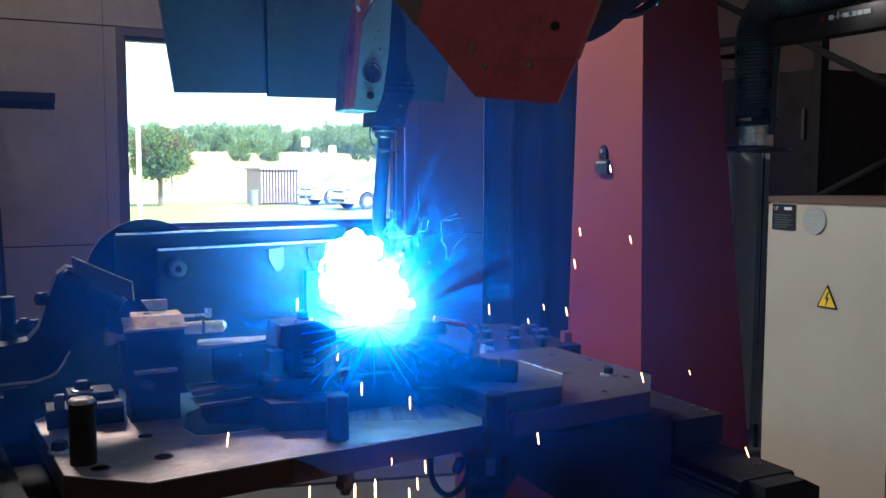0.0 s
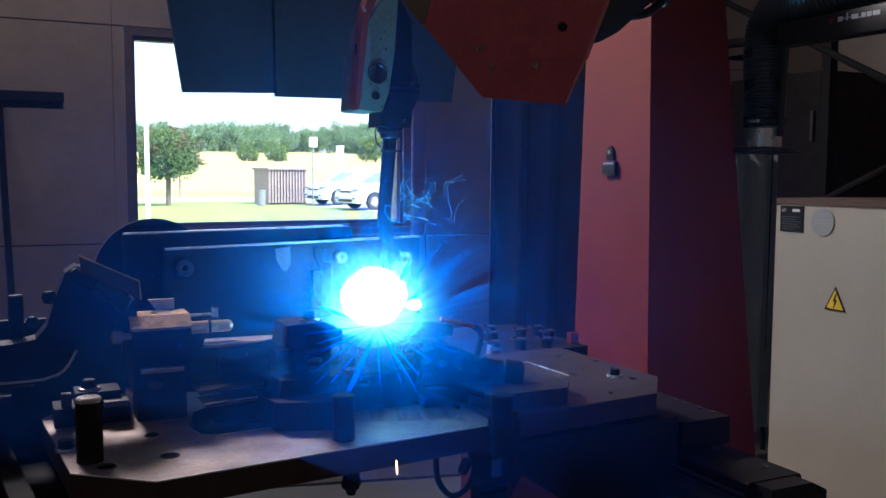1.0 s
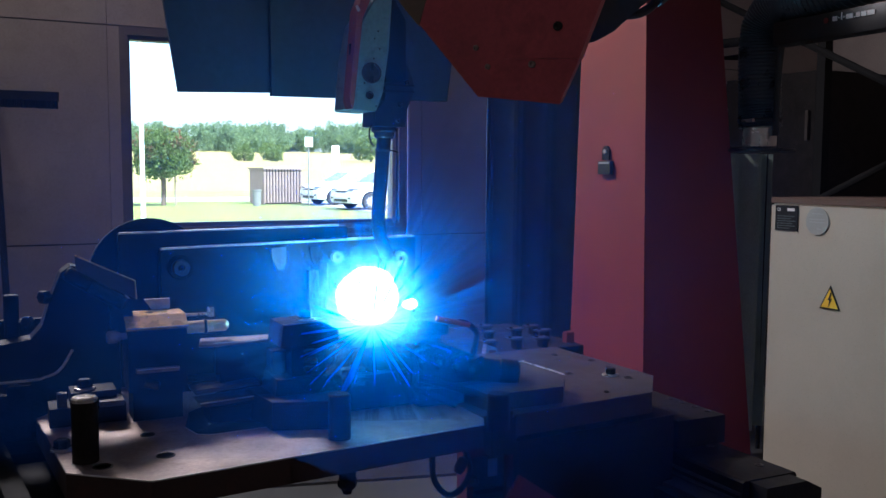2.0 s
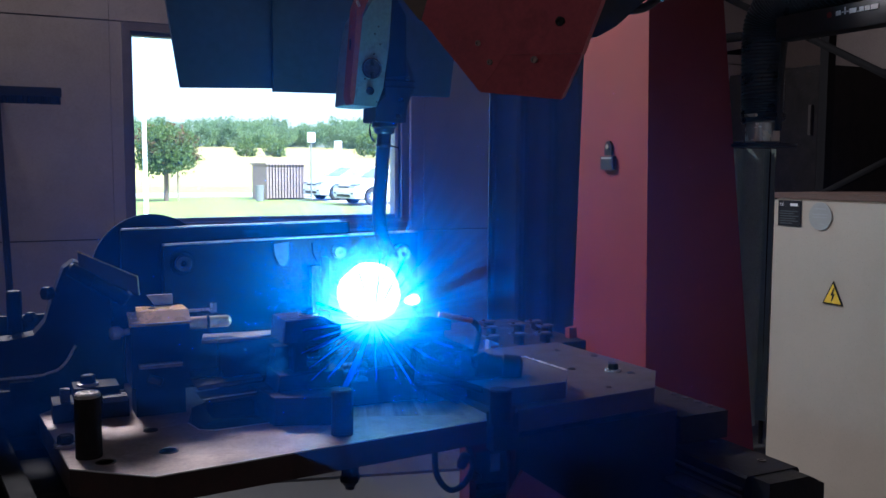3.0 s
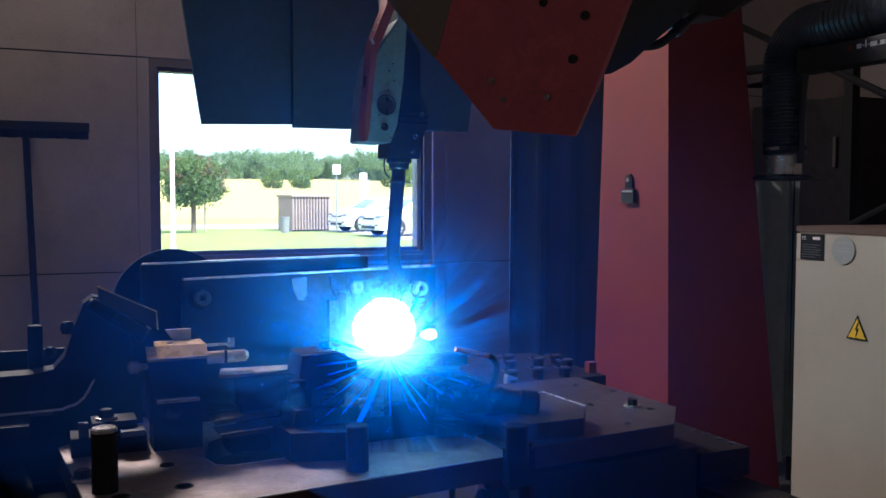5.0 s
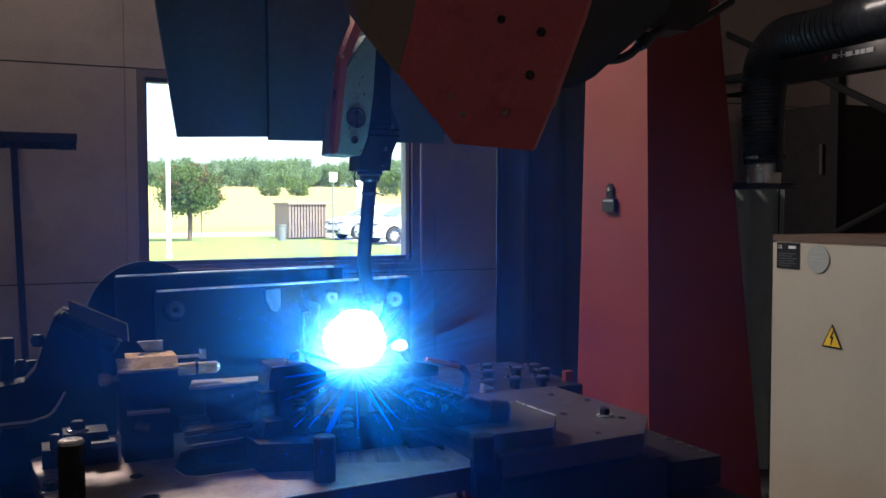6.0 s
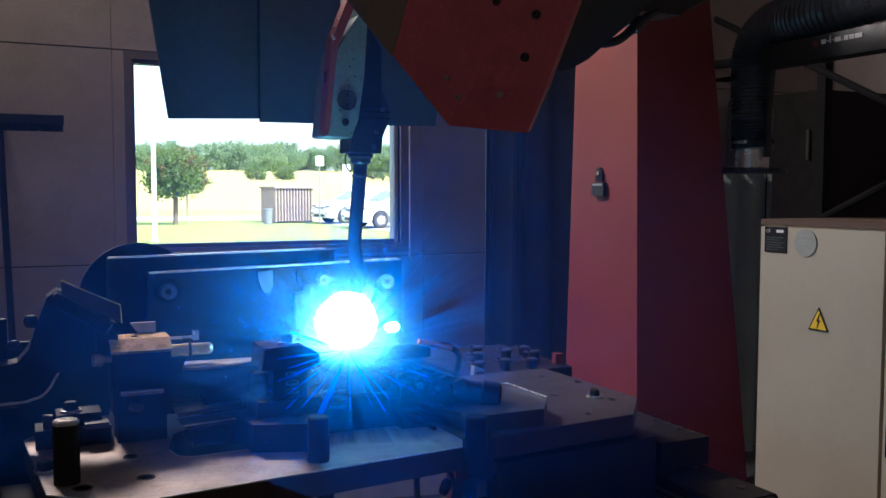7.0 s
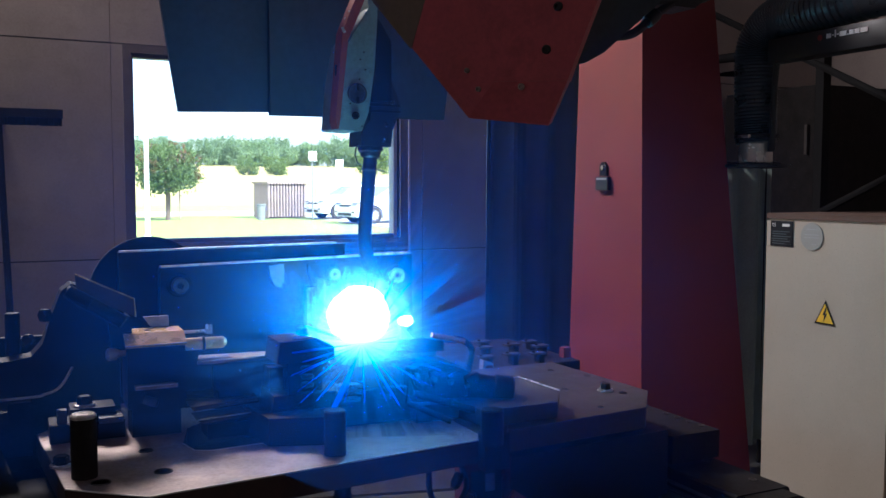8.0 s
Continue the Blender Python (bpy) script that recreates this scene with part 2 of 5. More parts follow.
def turned(bm, deg, centre, axis="Z"):
    bmesh.ops.rotate(bm, verts=bm.verts, cent=centre, matrix=Matrix.Rotation(radians(deg), 3, axis))
    return bm


def rod(p0, p1, r0, r1=None, seg=20, bm=None):
    bm = bm or bmesh.new()
    p0, p1 = Vector(p0), Vector(p1)
    q = (p1 - p0).to_track_quat("Z", "Y")
    r1 = r0 if r1 is None else r1
    rings = []
    for p, r in ((p0, r0), (p1, r1)):
        rings.append([bm.verts.new(p + q @ Vector((r * math.cos(k * math.tau / seg), r * math.sin(k * math.tau / seg), 0))) for k in range(seg)])
    for k in range(seg):
        bm.faces.new((rings[0][k], rings[0][(k + 1) % seg], rings[1][(k + 1) % seg], rings[1][k]))
    bm.faces.new(rings[0][::-1])
    bm.faces.new(rings[1])
    return bm


def lathe(p0, axis, profile, seg=24, bm=None):
    """A body turned round an axis from p0: profile of (along, radius)."""
    bm = bm or bmesh.new()
    q = Vector(axis).to_track_quat("Z", "Y")
    rings = [[bm.verts.new(Vector(p0) + q @ Vector((r * math.cos(k * math.tau / seg), r * math.sin(k * math.tau / seg), a))) for k in range(seg)] for a, r in profile]
    for i in range(len(rings) - 1):
        for k in range(seg):
            bm.faces.new((rings[i][k], rings[i][(k + 1) % seg], rings[i + 1][(k + 1) % seg], rings[i + 1][k]))
    bm.faces.new(rings[0][::-1])
    bm.faces.new(rings[-1])
    return bm


def tube(pts, r, seg=10, bm=None, ribs=0.0):
    bm = bm or bmesh.new()
    pts = [Vector(p) for p in pts]
    rings = []
    for i, p in enumerate(pts):
        d = (pts[min(i + 1, len(pts) - 1)] - pts[max(i - 1, 0)]).normalized()
        q = d.to_track_quat("Z", "Y")
        rr = r + (ribs if i % 2 else 0.0)
        rings.append([bm.verts.new(p + q @ Vector((rr * math.cos(k * math.tau / seg), rr * math.sin(k * math.tau / seg), 0))) for k in range(seg)])
    for a, b in zip(rings, rings[1:]):
        off = min(range(seg), key=lambda o: (a[0].co - b[o].co).length)
        for k in range(seg):
            bm.faces.new((a[k], a[(k + 1) % seg], b[(k + 1 + off) % seg], b[(k + off) % seg]))
    bm.faces.new(rings[0][::-1])
    bm.faces.new(rings[-1])
    return bm


def curve_pts(ctrl, n=24):
    """A smooth line through control points (Catmull-Rom)."""
    c = [Vector(p) for p in ctrl]
    c = [2 * c[0] - c[1]] + c + [2 * c[-1] - c[-2]]
    out = []
    per = max(2, n // (len(c) - 3))
    for i in range(1, len(c) - 2):
        for k in range(per):
            t = k / per
            a, b, d, e = c[i - 1], c[i], c[i + 1], c[i + 2]
            out.append(0.5 * ((2 * b) + (d - a) * t + (2 * a - 5 * b + 4 * d - e) * t * t + (3 * b - a - 3 * d + e) * t ** 3))
    return out + [c[-2]]


def prism(pts, a, b, axis="y", bm=None):
    """An outline of (x, z) pushed along y from a to b, or of (x, y) along z, or of (y, z) along x."""
    bm = bm or bmesh.new()
    at = {"y": lambda p, d: (p[0], d, p[1]), "z": lambda p, d: (p[0], p[1], d), "x": lambda p, d: (d, p[0], p[1])}[axis]
    r0, r1 = [bm.verts.new(at(p, a)) for p in pts], [bm.verts.new(at(p, b)) for p in pts]
    n = len(pts)
    for k in range(n):
        bm.faces.new((r0[k], r0[(k + 1) % n], r1[(k + 1) % n], r1[k]))
    bm.faces.new(r0[::-1])
    bm.faces.new(r1)
    return bm


def sheet_with_holes(outer, holes, z0, z1):
    """A level plate with openings cut right through it."""
    bm = bmesh.new()
    edges = []
    for loop in [outer] + holes:
        vs = [bm.verts.new((x, y, z1)) for x, y in loop]
        edges += [bm.edges.new((vs[k], vs[(k + 1) % len(vs)])) for k in range(len(vs))]
    bmesh.ops.triangle_fill(bm, use_beauty=True, use_dissolve=False, edges=edges)
    ext = bmesh.ops.extrude_face_region(bm, geom=list(bm.faces))
    bmesh.ops.translate(bm, verts=[g for g in ext["geom"] if isinstance(g, bmesh.types.BMVert)], vec=(0, 0, z0 - z1))
    return bm


def ring_pts(x, y, r, n=12):
    return [(x + r * math.cos(k * math.tau / n), y + r * math.sin(k * math.tau / n)) for k in range(n)]


def hex_bolt(x, y, z, r, label, up=(0, 0, 1), group="hex bolts", washer=True):
    """A hexagon bolt head on a washer, seated at x, y, z."""
    up = Vector(up)
    b = thing("hex_bolt", x, y, z, label, "bolt", group)
    o = Vector((x, y, z))
    if washer:
        part("washer", lathe(o, up, [(0, r * 1.45), (r * 0.28, r * 1.45), (r * 0.32, r * 1.35)], 24), M_BRIGHT, b)
    part("head", lathe(o + up * r * 0.3, up, [(0, r), (r * 0.95, r), (r * 1.12, r * 0.82)], 6), M_DARKSTEEL, b)
    return b


def socket_bolt(x, y, z, r, label, up=(0, 0, 1), group="socket bolts", head=None):
    up = Vector(up)
    b = thing("socket_bolt", x, y, z, label, "bolt", group)
    o = Vector((x, y, z))
    part("collar", lathe(o, up, [(0, r * 1.5), (r * 0.25, r * 1.5), (r * 0.35, r * 1.35)], 28), M_MATTE if head else M_DARKSTEEL, b)
    part("head", lathe(o + up * r * 0.3, up, [(0, r), (r * 0.75, r), (r * 0.9, r * 0.9), (r * 0.9, r * 0.42), (r * 0.3, r * 0.4)], 24), head or M_STEEL2, b)
    part("socket", lathe(o + up * r * 0.62, up, [(0, r * 0.42), (r * 0.06, r * 0.4), (r * 0.07, r * 0.02)], 6), M_MATTE, b, "dark hexagon socket")
    return b


# ---- the hall ----
WX0, WX1, WZ0, WZ1 = 0.697, 2.153, 1.088, 2.042      # window opening in the north wall
north = thing("wall_north", 0.5, 4.8, 0, "beige sandwich panel wall with level joints and a window", "wall", kind="structure")


def wall_panels():
    """Panel courses with recessed joints, cut round the window."""
    levels = [0.0, 1.013, 2.086, 3.16, 4.5]
    spans = [(-4.6, -1.65), (-1.65, 0.602), (0.602, 2.30), (2.30, 5.6)]
    for z0, z1 in zip(levels, levels[1:]):
        for x0, x1 in spans:
            a, b = x0 + 0.0012, x1 - 0.0012
            c, d = z0 + 0.0035, z1 - 0.0035
            if x0 == 0.602 and z0 == 1.013:
                for s in ((a, WX0, c, d), (WX1, b, c, d), (WX0, WX1, c, WZ0), (WX0, WX1, WZ1, d)):
                    part("panel", box(s[0], s[1], 4.8, 4.96, s[2], s[3]), M_WALL, north)
            elif x0 != -1.65 or z0 < 2:
                part("panel", box(a, b, 4.8, 4.96, c, d), M_WALL, north, bevel=0.003)
    part("panel", box(-1.6488, 0.6008, 4.8, 4.96, 4.30, 4.4965), M_WALL, north)
    part("panel", box(-1.6488, 0.6008, 4.8, 4.96, 2.0895, 3.30), M_WALL, north)
    bm = box(-4.6, -1.65, 4.815, 4.95, 0, 4.5)
    box(-1.65, 0.602, 4.815, 4.95, 0, 3.295, bm)
    box(-1.65, 0.602, 4.815, 4.95, 4.305, 4.5, bm)
    box(0.602, WX0, 4.815, 4.95, 0, 4.5, bm)
    box(WX1, 5.6, 4.815, 4.95, 0, 4.5, bm)
    box(WX0, WX1, 4.815, 4.95, 0, WZ0, bm)
    box(WX0, WX1, 4.815, 4.95, WZ1, 4.5, bm)
    part("seal", bm, M_JOINT, north)


wall_panels()


def plain_wall(name, label, bm):
    return tagged(part(name, bm, M_WALL if name != "wall_south" else M_HALL), label, "wall", kind="structure")


plain_wall("wall_east", "beige sandwich panel wall behind the storage rack", box(5.6, 5.8, -4.2, 5.0, 0, 4.5))
# Unseen wall behind the camera; also serves as a reflector.
plain_wall("wall_south", "plain hall wall out of view", box(-4.8, 5.8, -4.4, -4.2, 0, 4.5))
west = box(-4.8, -4.6, -4.2, 5.0, 0, 4.5)
plain_wall("wall_west", "plain hall wall out of view", west)
tagged(part("ceiling", box(-4.8, 5.8, -4.4, 5.0, 4.5, 4.7), M_CEIL), "grey sheet metal hall ceiling", "ceiling", kind="structure")
tagged(part("floor", box(-4.8, 5.8, -4.4, 4.97, -0.2, 0.0), M_FLOOR), "grey stained concrete workshop floor", "floor", kind="structure")

window = thing("window_1", 1.445, 4.8, WZ0, "fixed window with a dark surround and one pale frame strip", "window", kind="structure")
for s in ((WX0 - 0.04, WX0, WZ0 - 0.05, WZ1 + 0.04), (WX1, WX1 + 0.05, WZ0 - 0.05, WZ1 + 0.04), (WX0, WX1, WZ1, WZ1 + 0.04), (WX0, WX1, WZ0 - 0.05, WZ0)):
    part("surround", box(s[0], s[1], 4.785, 4.94, s[2], s[3]), M_FRAME, window, bevel=0.003)
# The right strip alone is pale: its sunlit look is in the paint.
for s in ((WX0, WX0 + 0.014, WZ0, WZ1), (WX1 - 0.022, WX1, WZ0, WZ1), (WX0 + 0.014, WX1 - 0.022, WZ1 - 0.016, WZ1), (WX0 + 0.014, WX1 - 0.022, WZ0, WZ0 + 0.02)):
    part("window_frame", box(s[0], s[1], 4.83, 4.90, s[2], s[3]), M_FRAME_LIGHT if s[0] > 2.0 else M_FRAME, window, bevel=0.003)
part("trim_strip", box(WX1 + 0.051, WX1 + 0.061, 4.778, 4.7995, WZ0 - 0.10, WZ1 + 0.04), M_FRAME_LIGHT, window, "pale cover strip beside the frame", bevel=0.002)
part("window_sill", box(WX0 - 0.02, WX1 + 0.02, 4.74, 4.784, WZ0 - 0.05, WZ0 - 0.02), M_FRAME, window, bevel=0.004)
pane = part("pane", box(WX0 + 0.01, WX1 - 0.018, 4.86, 4.868, WZ0 + 0.018, WZ1 - 0.012), M_GLASS, window)
pane.visible_shadow = False


def broom():
    b = thing("broom", 0.17, 4.74, 0.1, "dark broom hung head up on the beige wall", "broom")
    part("head", box(-0.09, 0.372, 4.70, 4.755, 1.70, 1.742), M_BLACK, b, bevel=0.008)
    bm = bmesh.new()
    for i in range(46):
        x = -0.08 + i * 0.0098
        for j in range(3):
            rod((x, 4.71 + j * 0.017, 1.702), (x + random.uniform(-.006, .006), 4.71 + j * 0.017, 1.664 + random.uniform(0, .006)), 0.0065, 0.0055, 5, bm)
    tagged(part("bristles", bm, M_RUBBER, b, "stiff black bristles"), kind="stuff")
    part("handle", tube([(0.093, 4.74, 1.72), (0.107, 4.74, 1.2), (0.135, 4.74, 0.25)], 0.016, 12), M_BLACK, b)
    part("hook", box(0.08, 0.115, 4.755, 4.80, 1.71, 1.735), M_DARKSTEEL, b)
    return b


broom()

tagged(part("floor_plate", turned(box(0.75, 2.35, 3.72, 4.12, 0.0, 0.012), -14, (1.5, 3.9, 0)), M_CHECKER), "worn steel checker plate strip on the floor", "floor plate", kind="structure")


def curtain(name, x0, x1, y, z0, z1, label, waves, tilt=0.0):
    """A hanging welding curtain with soft folds."""
    bm = bmesh.new()
    n = int(waves * 10)
    front, back = [], []
    for i in range(n + 1):
        u = i / n
        x = x0 + (x1 - x0) * u
        d = 0.035 * math.sin(u * waves * math.tau) + 0.012 * math.sin(u * waves * 4.1 + 1)
        for row, off in ((front, 0.0), (back, 0.004)):
            row.append((bm.verts.new((x, y + d + off + tilt * u, z0)), bm.verts.new((x + 0.01, y + 0.7 * d + off + tilt * u, z1))))
    for row in (front, back):
        for a, b in zip(row, row[1:]):
            bm.faces.new((a[0], b[0], b[1], a[1]))
    for i in (0, n):
        bm.faces.new((front[i][0], front[i][1], back[i][1], back[i][0]))
    c = thing(name, (x0 + x1) / 2, y, z0, label, "curtain", "welding curtains")
    part("cloth", bm, M_CURTAIN_PALE if z1 < 2 else M_CURTAIN, c)
    part("rail", rod((x0 - 0.05, y, z1 + 0.02), (x1 + 0.05, y + tilt, z1 + 0.02), 0.014), M_DARKSTEEL, c)
    for u in (0.0, 1.0):
        if z1 < 2:
            part("post", rod((x0 + (x1 - x0) * u, y + 0.03, 0.0), (x0 + (x1 - x0) * u, y + 0.03, z1), 0.012, seg=10), M_DARKSTEEL, c)
            continue
        part("hanger", rod((x0 + (x1 - x0) * u, y + tilt * u, z1 + 0.02), (x0 + (x1 - x0) * u, y + tilt * u, 4.5), 0.006, seg=8), M_DARKSTEEL, c)
    return c


curtain("welding_curtain", 2.20, 3.0, 3.84, 0.12, 2.9, "dark green welding curtain hanging in folds behind the table", 4.5)
curtain("welding_curtain", 2.95, 3.485, 3.30, 0.12, 1.47, "grey green welding curtain hanging beside the red column", 3.5)

# ---- red column of the robot gantry ----
column = thing("robot_column", 2.24, 2.63, 0, "tapered red steel column of the welding gantry", "column")
bm = bmesh.new()
low = [bm.verts.new(c) for c in ((2.01, 2.39, 0.02), (2.535, 2.39, 0.02), (2.535, 2.88, 0.02), (2.02, 2.88, 0.02))]
top = [bm.verts.new(c) for c in ((1.965, 2.39, 2.6), (2.20, 2.39, 2.6), (2.20, 2.695, 2.6), (1.965, 2.695, 2.6))]
for k in range(4):
    bm.faces.new((low[k], low[(k + 1) % 4], top[(k + 1) % 4], top[k]))
bm.faces.new(low[::-1])
bm.faces.new(top)
part("shaft", bm, M_RED, column, bevel=0.012)
part("foot", box(1.9, 2.62, 2.30, 3.02, 0.0, 0.02), M_RED, column, bevel=0.004)
lock = thing("key_switch", 1.99, 2.64, 1.36, "small dark key switch box on the red column", "switch")
part("housing", box(1.975, 1.989, 2.563, 2.633, 1.368, 1.414), M_BLACK, lock, bevel=0.004)
part("plate", prism([(2.579, 1.418), (2.619, 1.418), (2.619, 1.452), (2.607, 1.466), (2.591, 1.466), (2.579, 1.452)], 1.981, 1.989, "x"), M_DARKSTEEL, lock)
part("lock_barrel", rod((1.976, 2.599, 1.447), (1.982, 2.599, 1.447), 0.008), M_BRIGHT, lock)
part("printed_strip", box(1.9738, 1.9748, 2.569, 2.627, 1.404, 1.411), M_STICKER, lock)

# ---- electrical cabinet ----
cab = thing("electrical_cabinet", 2.5, 1.4, 0, "off-white steel electrical cabinet with a warning sign", "cabinet")
part("body", box(2.115, 2.72, 0.72, 1.962, 0.1, 1.288), M_CAB, cab, bevel=0.006)
part("plinth", box(2.14, 2.70, 0.74, 1.94, 0.0, 0.1), M_BLACK, cab)
part("door", box(2.098, 2.1145, 1.541, 1.955, 0.12, 1.284), M_CAB, cab, bevel=0.004)
wide_door = part("door", box(2.098, 2.1145, 0.73, 1.530, 0.12, 1.284), M_CAB, cab, bevel=0.004)
# Black strip puts the shade of the door gap into colour.
part("door_gap", box(2.1118, 2.1146, 1.5302, 1.5408, 0.12, 1.284), M_MATTE, cab, "black strip drawn as the dark gap between the doors")
part("lock_plate", box(2.0955, 2.0978, 1.495, 1.520, 0.72, 0.80), M_DARKSTEEL, wide_door, "dark door lock", bevel=0.003)
part("lock_insert", lathe((2.0954, 1.5075, 0.76), (-1, 0, 0), [(0, .008), (.003, .008), (.004, .006), (.001, .003)], 16), M_BRIGHT, wide_door)
part("lid", box(2.11, 2.73, 0.71, 1.968, 1.289, 1.305), M_CABTOP, cab, "dusty brown top", bevel=0.004)
part("nameplate", box(2.0955, 2.0975, 1.857, 1.938, 1.212, 1.284), M_MATTE, cab, "black printed type plate")
for i, (w, h) in enumerate(((0.062, .003), (.05, .003), (.066, .003), (.055, .003), (.064, .003), (.045, .003))):
    part("print_line", box(2.0948, 2.0952, 1.93 - w, 1.93, 1.252 - i * 0.0068, 1.252 - i * 0.0068 + h), M_HOOD, cab)
part("print_mark", box(2.0948, 2.0952, 1.868, 1.894, 1.268, 1.276), M_WHITE, cab)
part("round_sticker", rod((2.0975, 1.79, 1.244), (2.0955, 1.79, 1.244), 0.038, seg=40), M_STICKER, cab, "faded round grey sticker")
for y0, y1, z in ((1.772, 1.808, 1.263), (1.765, 1.815, 1.248), (1.765, 1.815, 1.240), (1.775, 1.79, 1.222)):
    part("print_line", box(2.0946, 2.0951, y0, y1, z, z + 0.0025), M_ZINC, cab)
TRI = [(1.772, 1.009), (1.704, 1.009), (1.738, 1.073)]
part("warning_sign_edge", prism(TRI, 2.0956, 2.0975, "x"), M_BLACK, cab)
part("warning_sign", prism([(1.738 + (y - 1.738) * 0.82, 1.0305 + (z - 1.0305) * 0.82) for y, z in TRI], 2.0948, 2.0957, "x"), M_YELLOW, cab, "yellow triangle with a lightning bolt")
part("lightning_bolt", prism([(1.735, 1.055), (1.744, 1.034), (1.738, 1.034), (1.742, 1.014), (1.731, 1.038), (1.737, 1.038), (1.732, 1.055)], 2.0940, 2.0949, "x"), M_BLACK, cab)
ce = new("ce_mark", bpy.data.curves.new("ce_mark", "FONT"))
ce.data.body, ce.data.size = "CE", 0.012
ce.data.materials.append(M_WHITE)
ce.parent = cab
ce.matrix_local = Matrix.Translation(Vector((2.0945, 1.932, 1.268)) - Vector(cab.location)) @ Matrix(((0, 0, -1, 0), (-1, 0, 0, 0), (0, 1, 0, 0), (0, 0, 0, 1)))

# ---- fume extraction arm ----
fume = thing("fume_extraction_arm", 2.45, 2.35, 1.46, "dark ribbed fume extraction hose on a swivel arm", "extraction arm")
hose = curve_pts([(2.45, 2.36, 1.53), (2.45, 2.365, 1.62), (2.45, 2.37, 1.76), (2.45, 2.36, 1.87), (2.45, 2.28, 1.94), (2.45, 2.14, 1.945), (2.45, 1.85, 1.955), (2.45, 1.2, 1.98)], 150)
part("hose", tube(hose, 0.067, 28, None, 0.005), M_HOSE, fume)
part("cuff", lathe((2.45, 2.36, 1.462), (0, 0, 1), [(0, .053), (.004, .056), (.066, .056), (.07, .060), (.078, .060), (.082, .056)], 36), M_BRIGHT, fume, "bright metal cuff")
part("clamp_band", lathe((2.45, 2.36, 1.546), (0, 0, 1), [(0, .073), (.012, .074), (.014, .072)], 36), M_DARKSTEEL, fume)
part("clamp_screw", rod((2.38, 2.32, 1.552), (2.38, 2.37, 1.552), 0.006), M_BRIGHT, fume)
part("flange", lathe((2.45, 2.36, 1.447), (0, 0, 1), [(0, .115), (.01, .115), (.012, .06)], 40), M_BLACK, fume)
part("side_strap", box(2.37, 2.38, 2.44, 2.452, 1.47, 1.60), M_STEEL, fume, bevel=0.002)
part("joint_tube", tube(curve_pts([(2.45, 2.29, 1.50), (2.45, 2.285, 1.70), (2.45, 2.27, 1.84)], 10), 0.011, 10), M_BLACK, fume)
part("boom", turned(box(2.40, 2.47, 1.1, 2.27, 1.79, 1.868), 0, (2.45, 2.2, 1.8)), M_BLACK, fume, "black boom with white print", bevel=0.008)
part("print_ring", lathe((2.398, 2.052, 1.842), (-1, 0, 0), [(0, .009), (.0015, .009)], 16), M_RED, fume)
y = 2.028
for w, h, z in ((.017, .014, 0), (.007, .003, .006), (.004, .022, 0), (.007, .003, .006), (.024, .014, 0), (.004, .004, 0), (.015, .014, 0), (.017, .014, 0), (.025, .014, 0)):
    part("print_bar", box(2.397, 2.3985, y - w, y, 1.836 + z, 1.836 + z + h), M_WHITE, fume)
    y -= w + 0.0035
part("ceiling_hanger", rod((2.45, 1.2, 1.86), (2.45, 1.2, 4.5), 0.03), M_BLACK, fume)
part("lever", tube([(2.45, 2.46, 1.78), (2.30, 2.60, 1.775), (2.28, 2.66, 1.775)], 0.012), M_BLACK, fume)

# ---- storage rack and locker in the far corner ----
rack = thing("storage_rack", 4.4, 3.2, 0, "dark steel storage rack frame with diagonal braces", "rack")
for y in (3.90, 2.6):
    part("upright", box(4.47, 4.53, y - .03, y + .03, 0, 3.0), M_MATTE, rack, bevel=0.003)
for z in (0.25, 2.75):
    part("beam", box(4.48, 4.52, 2.63, 3.87, z, z + 0.09), M_MATTE, rack, bevel=0.003)
for a, b in (((4.470, 4.934, 2.610), (4.470, 2.996, 1.648)), ((4.470, 3.871, 1.229), (4.470, 2.937, 1.651))):
    part("brace", rod(a, b, 0.022, seg=8), M_MATTE, rack)
part("cross_tube", rod((4.470, 4.893, 2.246), (4.470, 4.451, 2.228), 0.03, seg=12), M_MATTE, rack)
locker = thing("steel_locker", 4.85, 4.5, 0, "dark closed steel locker with an upright handle", "locker")
part("body", box(4.55, 5.2, 3.98, 4.75, 0.0, 2.0), M_CAST, locker, bevel=0.006)
part("door", box(4.535, 4.5485, 3.99, 4.74, 0.06, 1.98), M_CAST, locker, bevel=0.004)
part("handle", box(4.51, 4.534, 4.02, 4.04, 1.58, 1.76), M_STEEL2, locker, bevel=0.004)

# ---- fume hood box over the table ----
hood = thing("fume_hood", 0.8, 2.3, 1.545, "dark sheet metal fume hood over the welding table", "hood")
part("front_panel", prism([(0.46, 1.545), (0.672, 1.552), (0.672, 1.95), (0.40, 1.95)], 2.0835, 2.098), M_HOOD, hood)
part("front_panel", prism([(0.6635, 1.543), (1.109, 1.547), (1.16, 1.95), (0.6635, 1.95)], 2.068, 2.083), M_HOOD, hood)
part("side_panel", prism([(0.47, 2.0985), (0.476, 2.0985), (0.524, 2.26), (0.518, 2.26)], 1.62, 2.3, "z"), M_HOOD, hood)
part("side_panel", box(1.088, 1.10, 2.084, 2.26, 1.66, 1.95), M_HOOD, hood)
part("back_panel", box(0.52, 1.10, 2.261, 2.27, 1.66, 1.95), M_HOOD, hood)
part("top_panel", box(0.40, 1.16, 2.085, 2.27, 1.951, 1.965), M_HOOD, hood)
for x in (0.55, 1.0):
    part("hanger", rod((x, 2.18, 1.965), (x, 2.18, 4.5), 0.012), M_DARKSTEEL, hood)

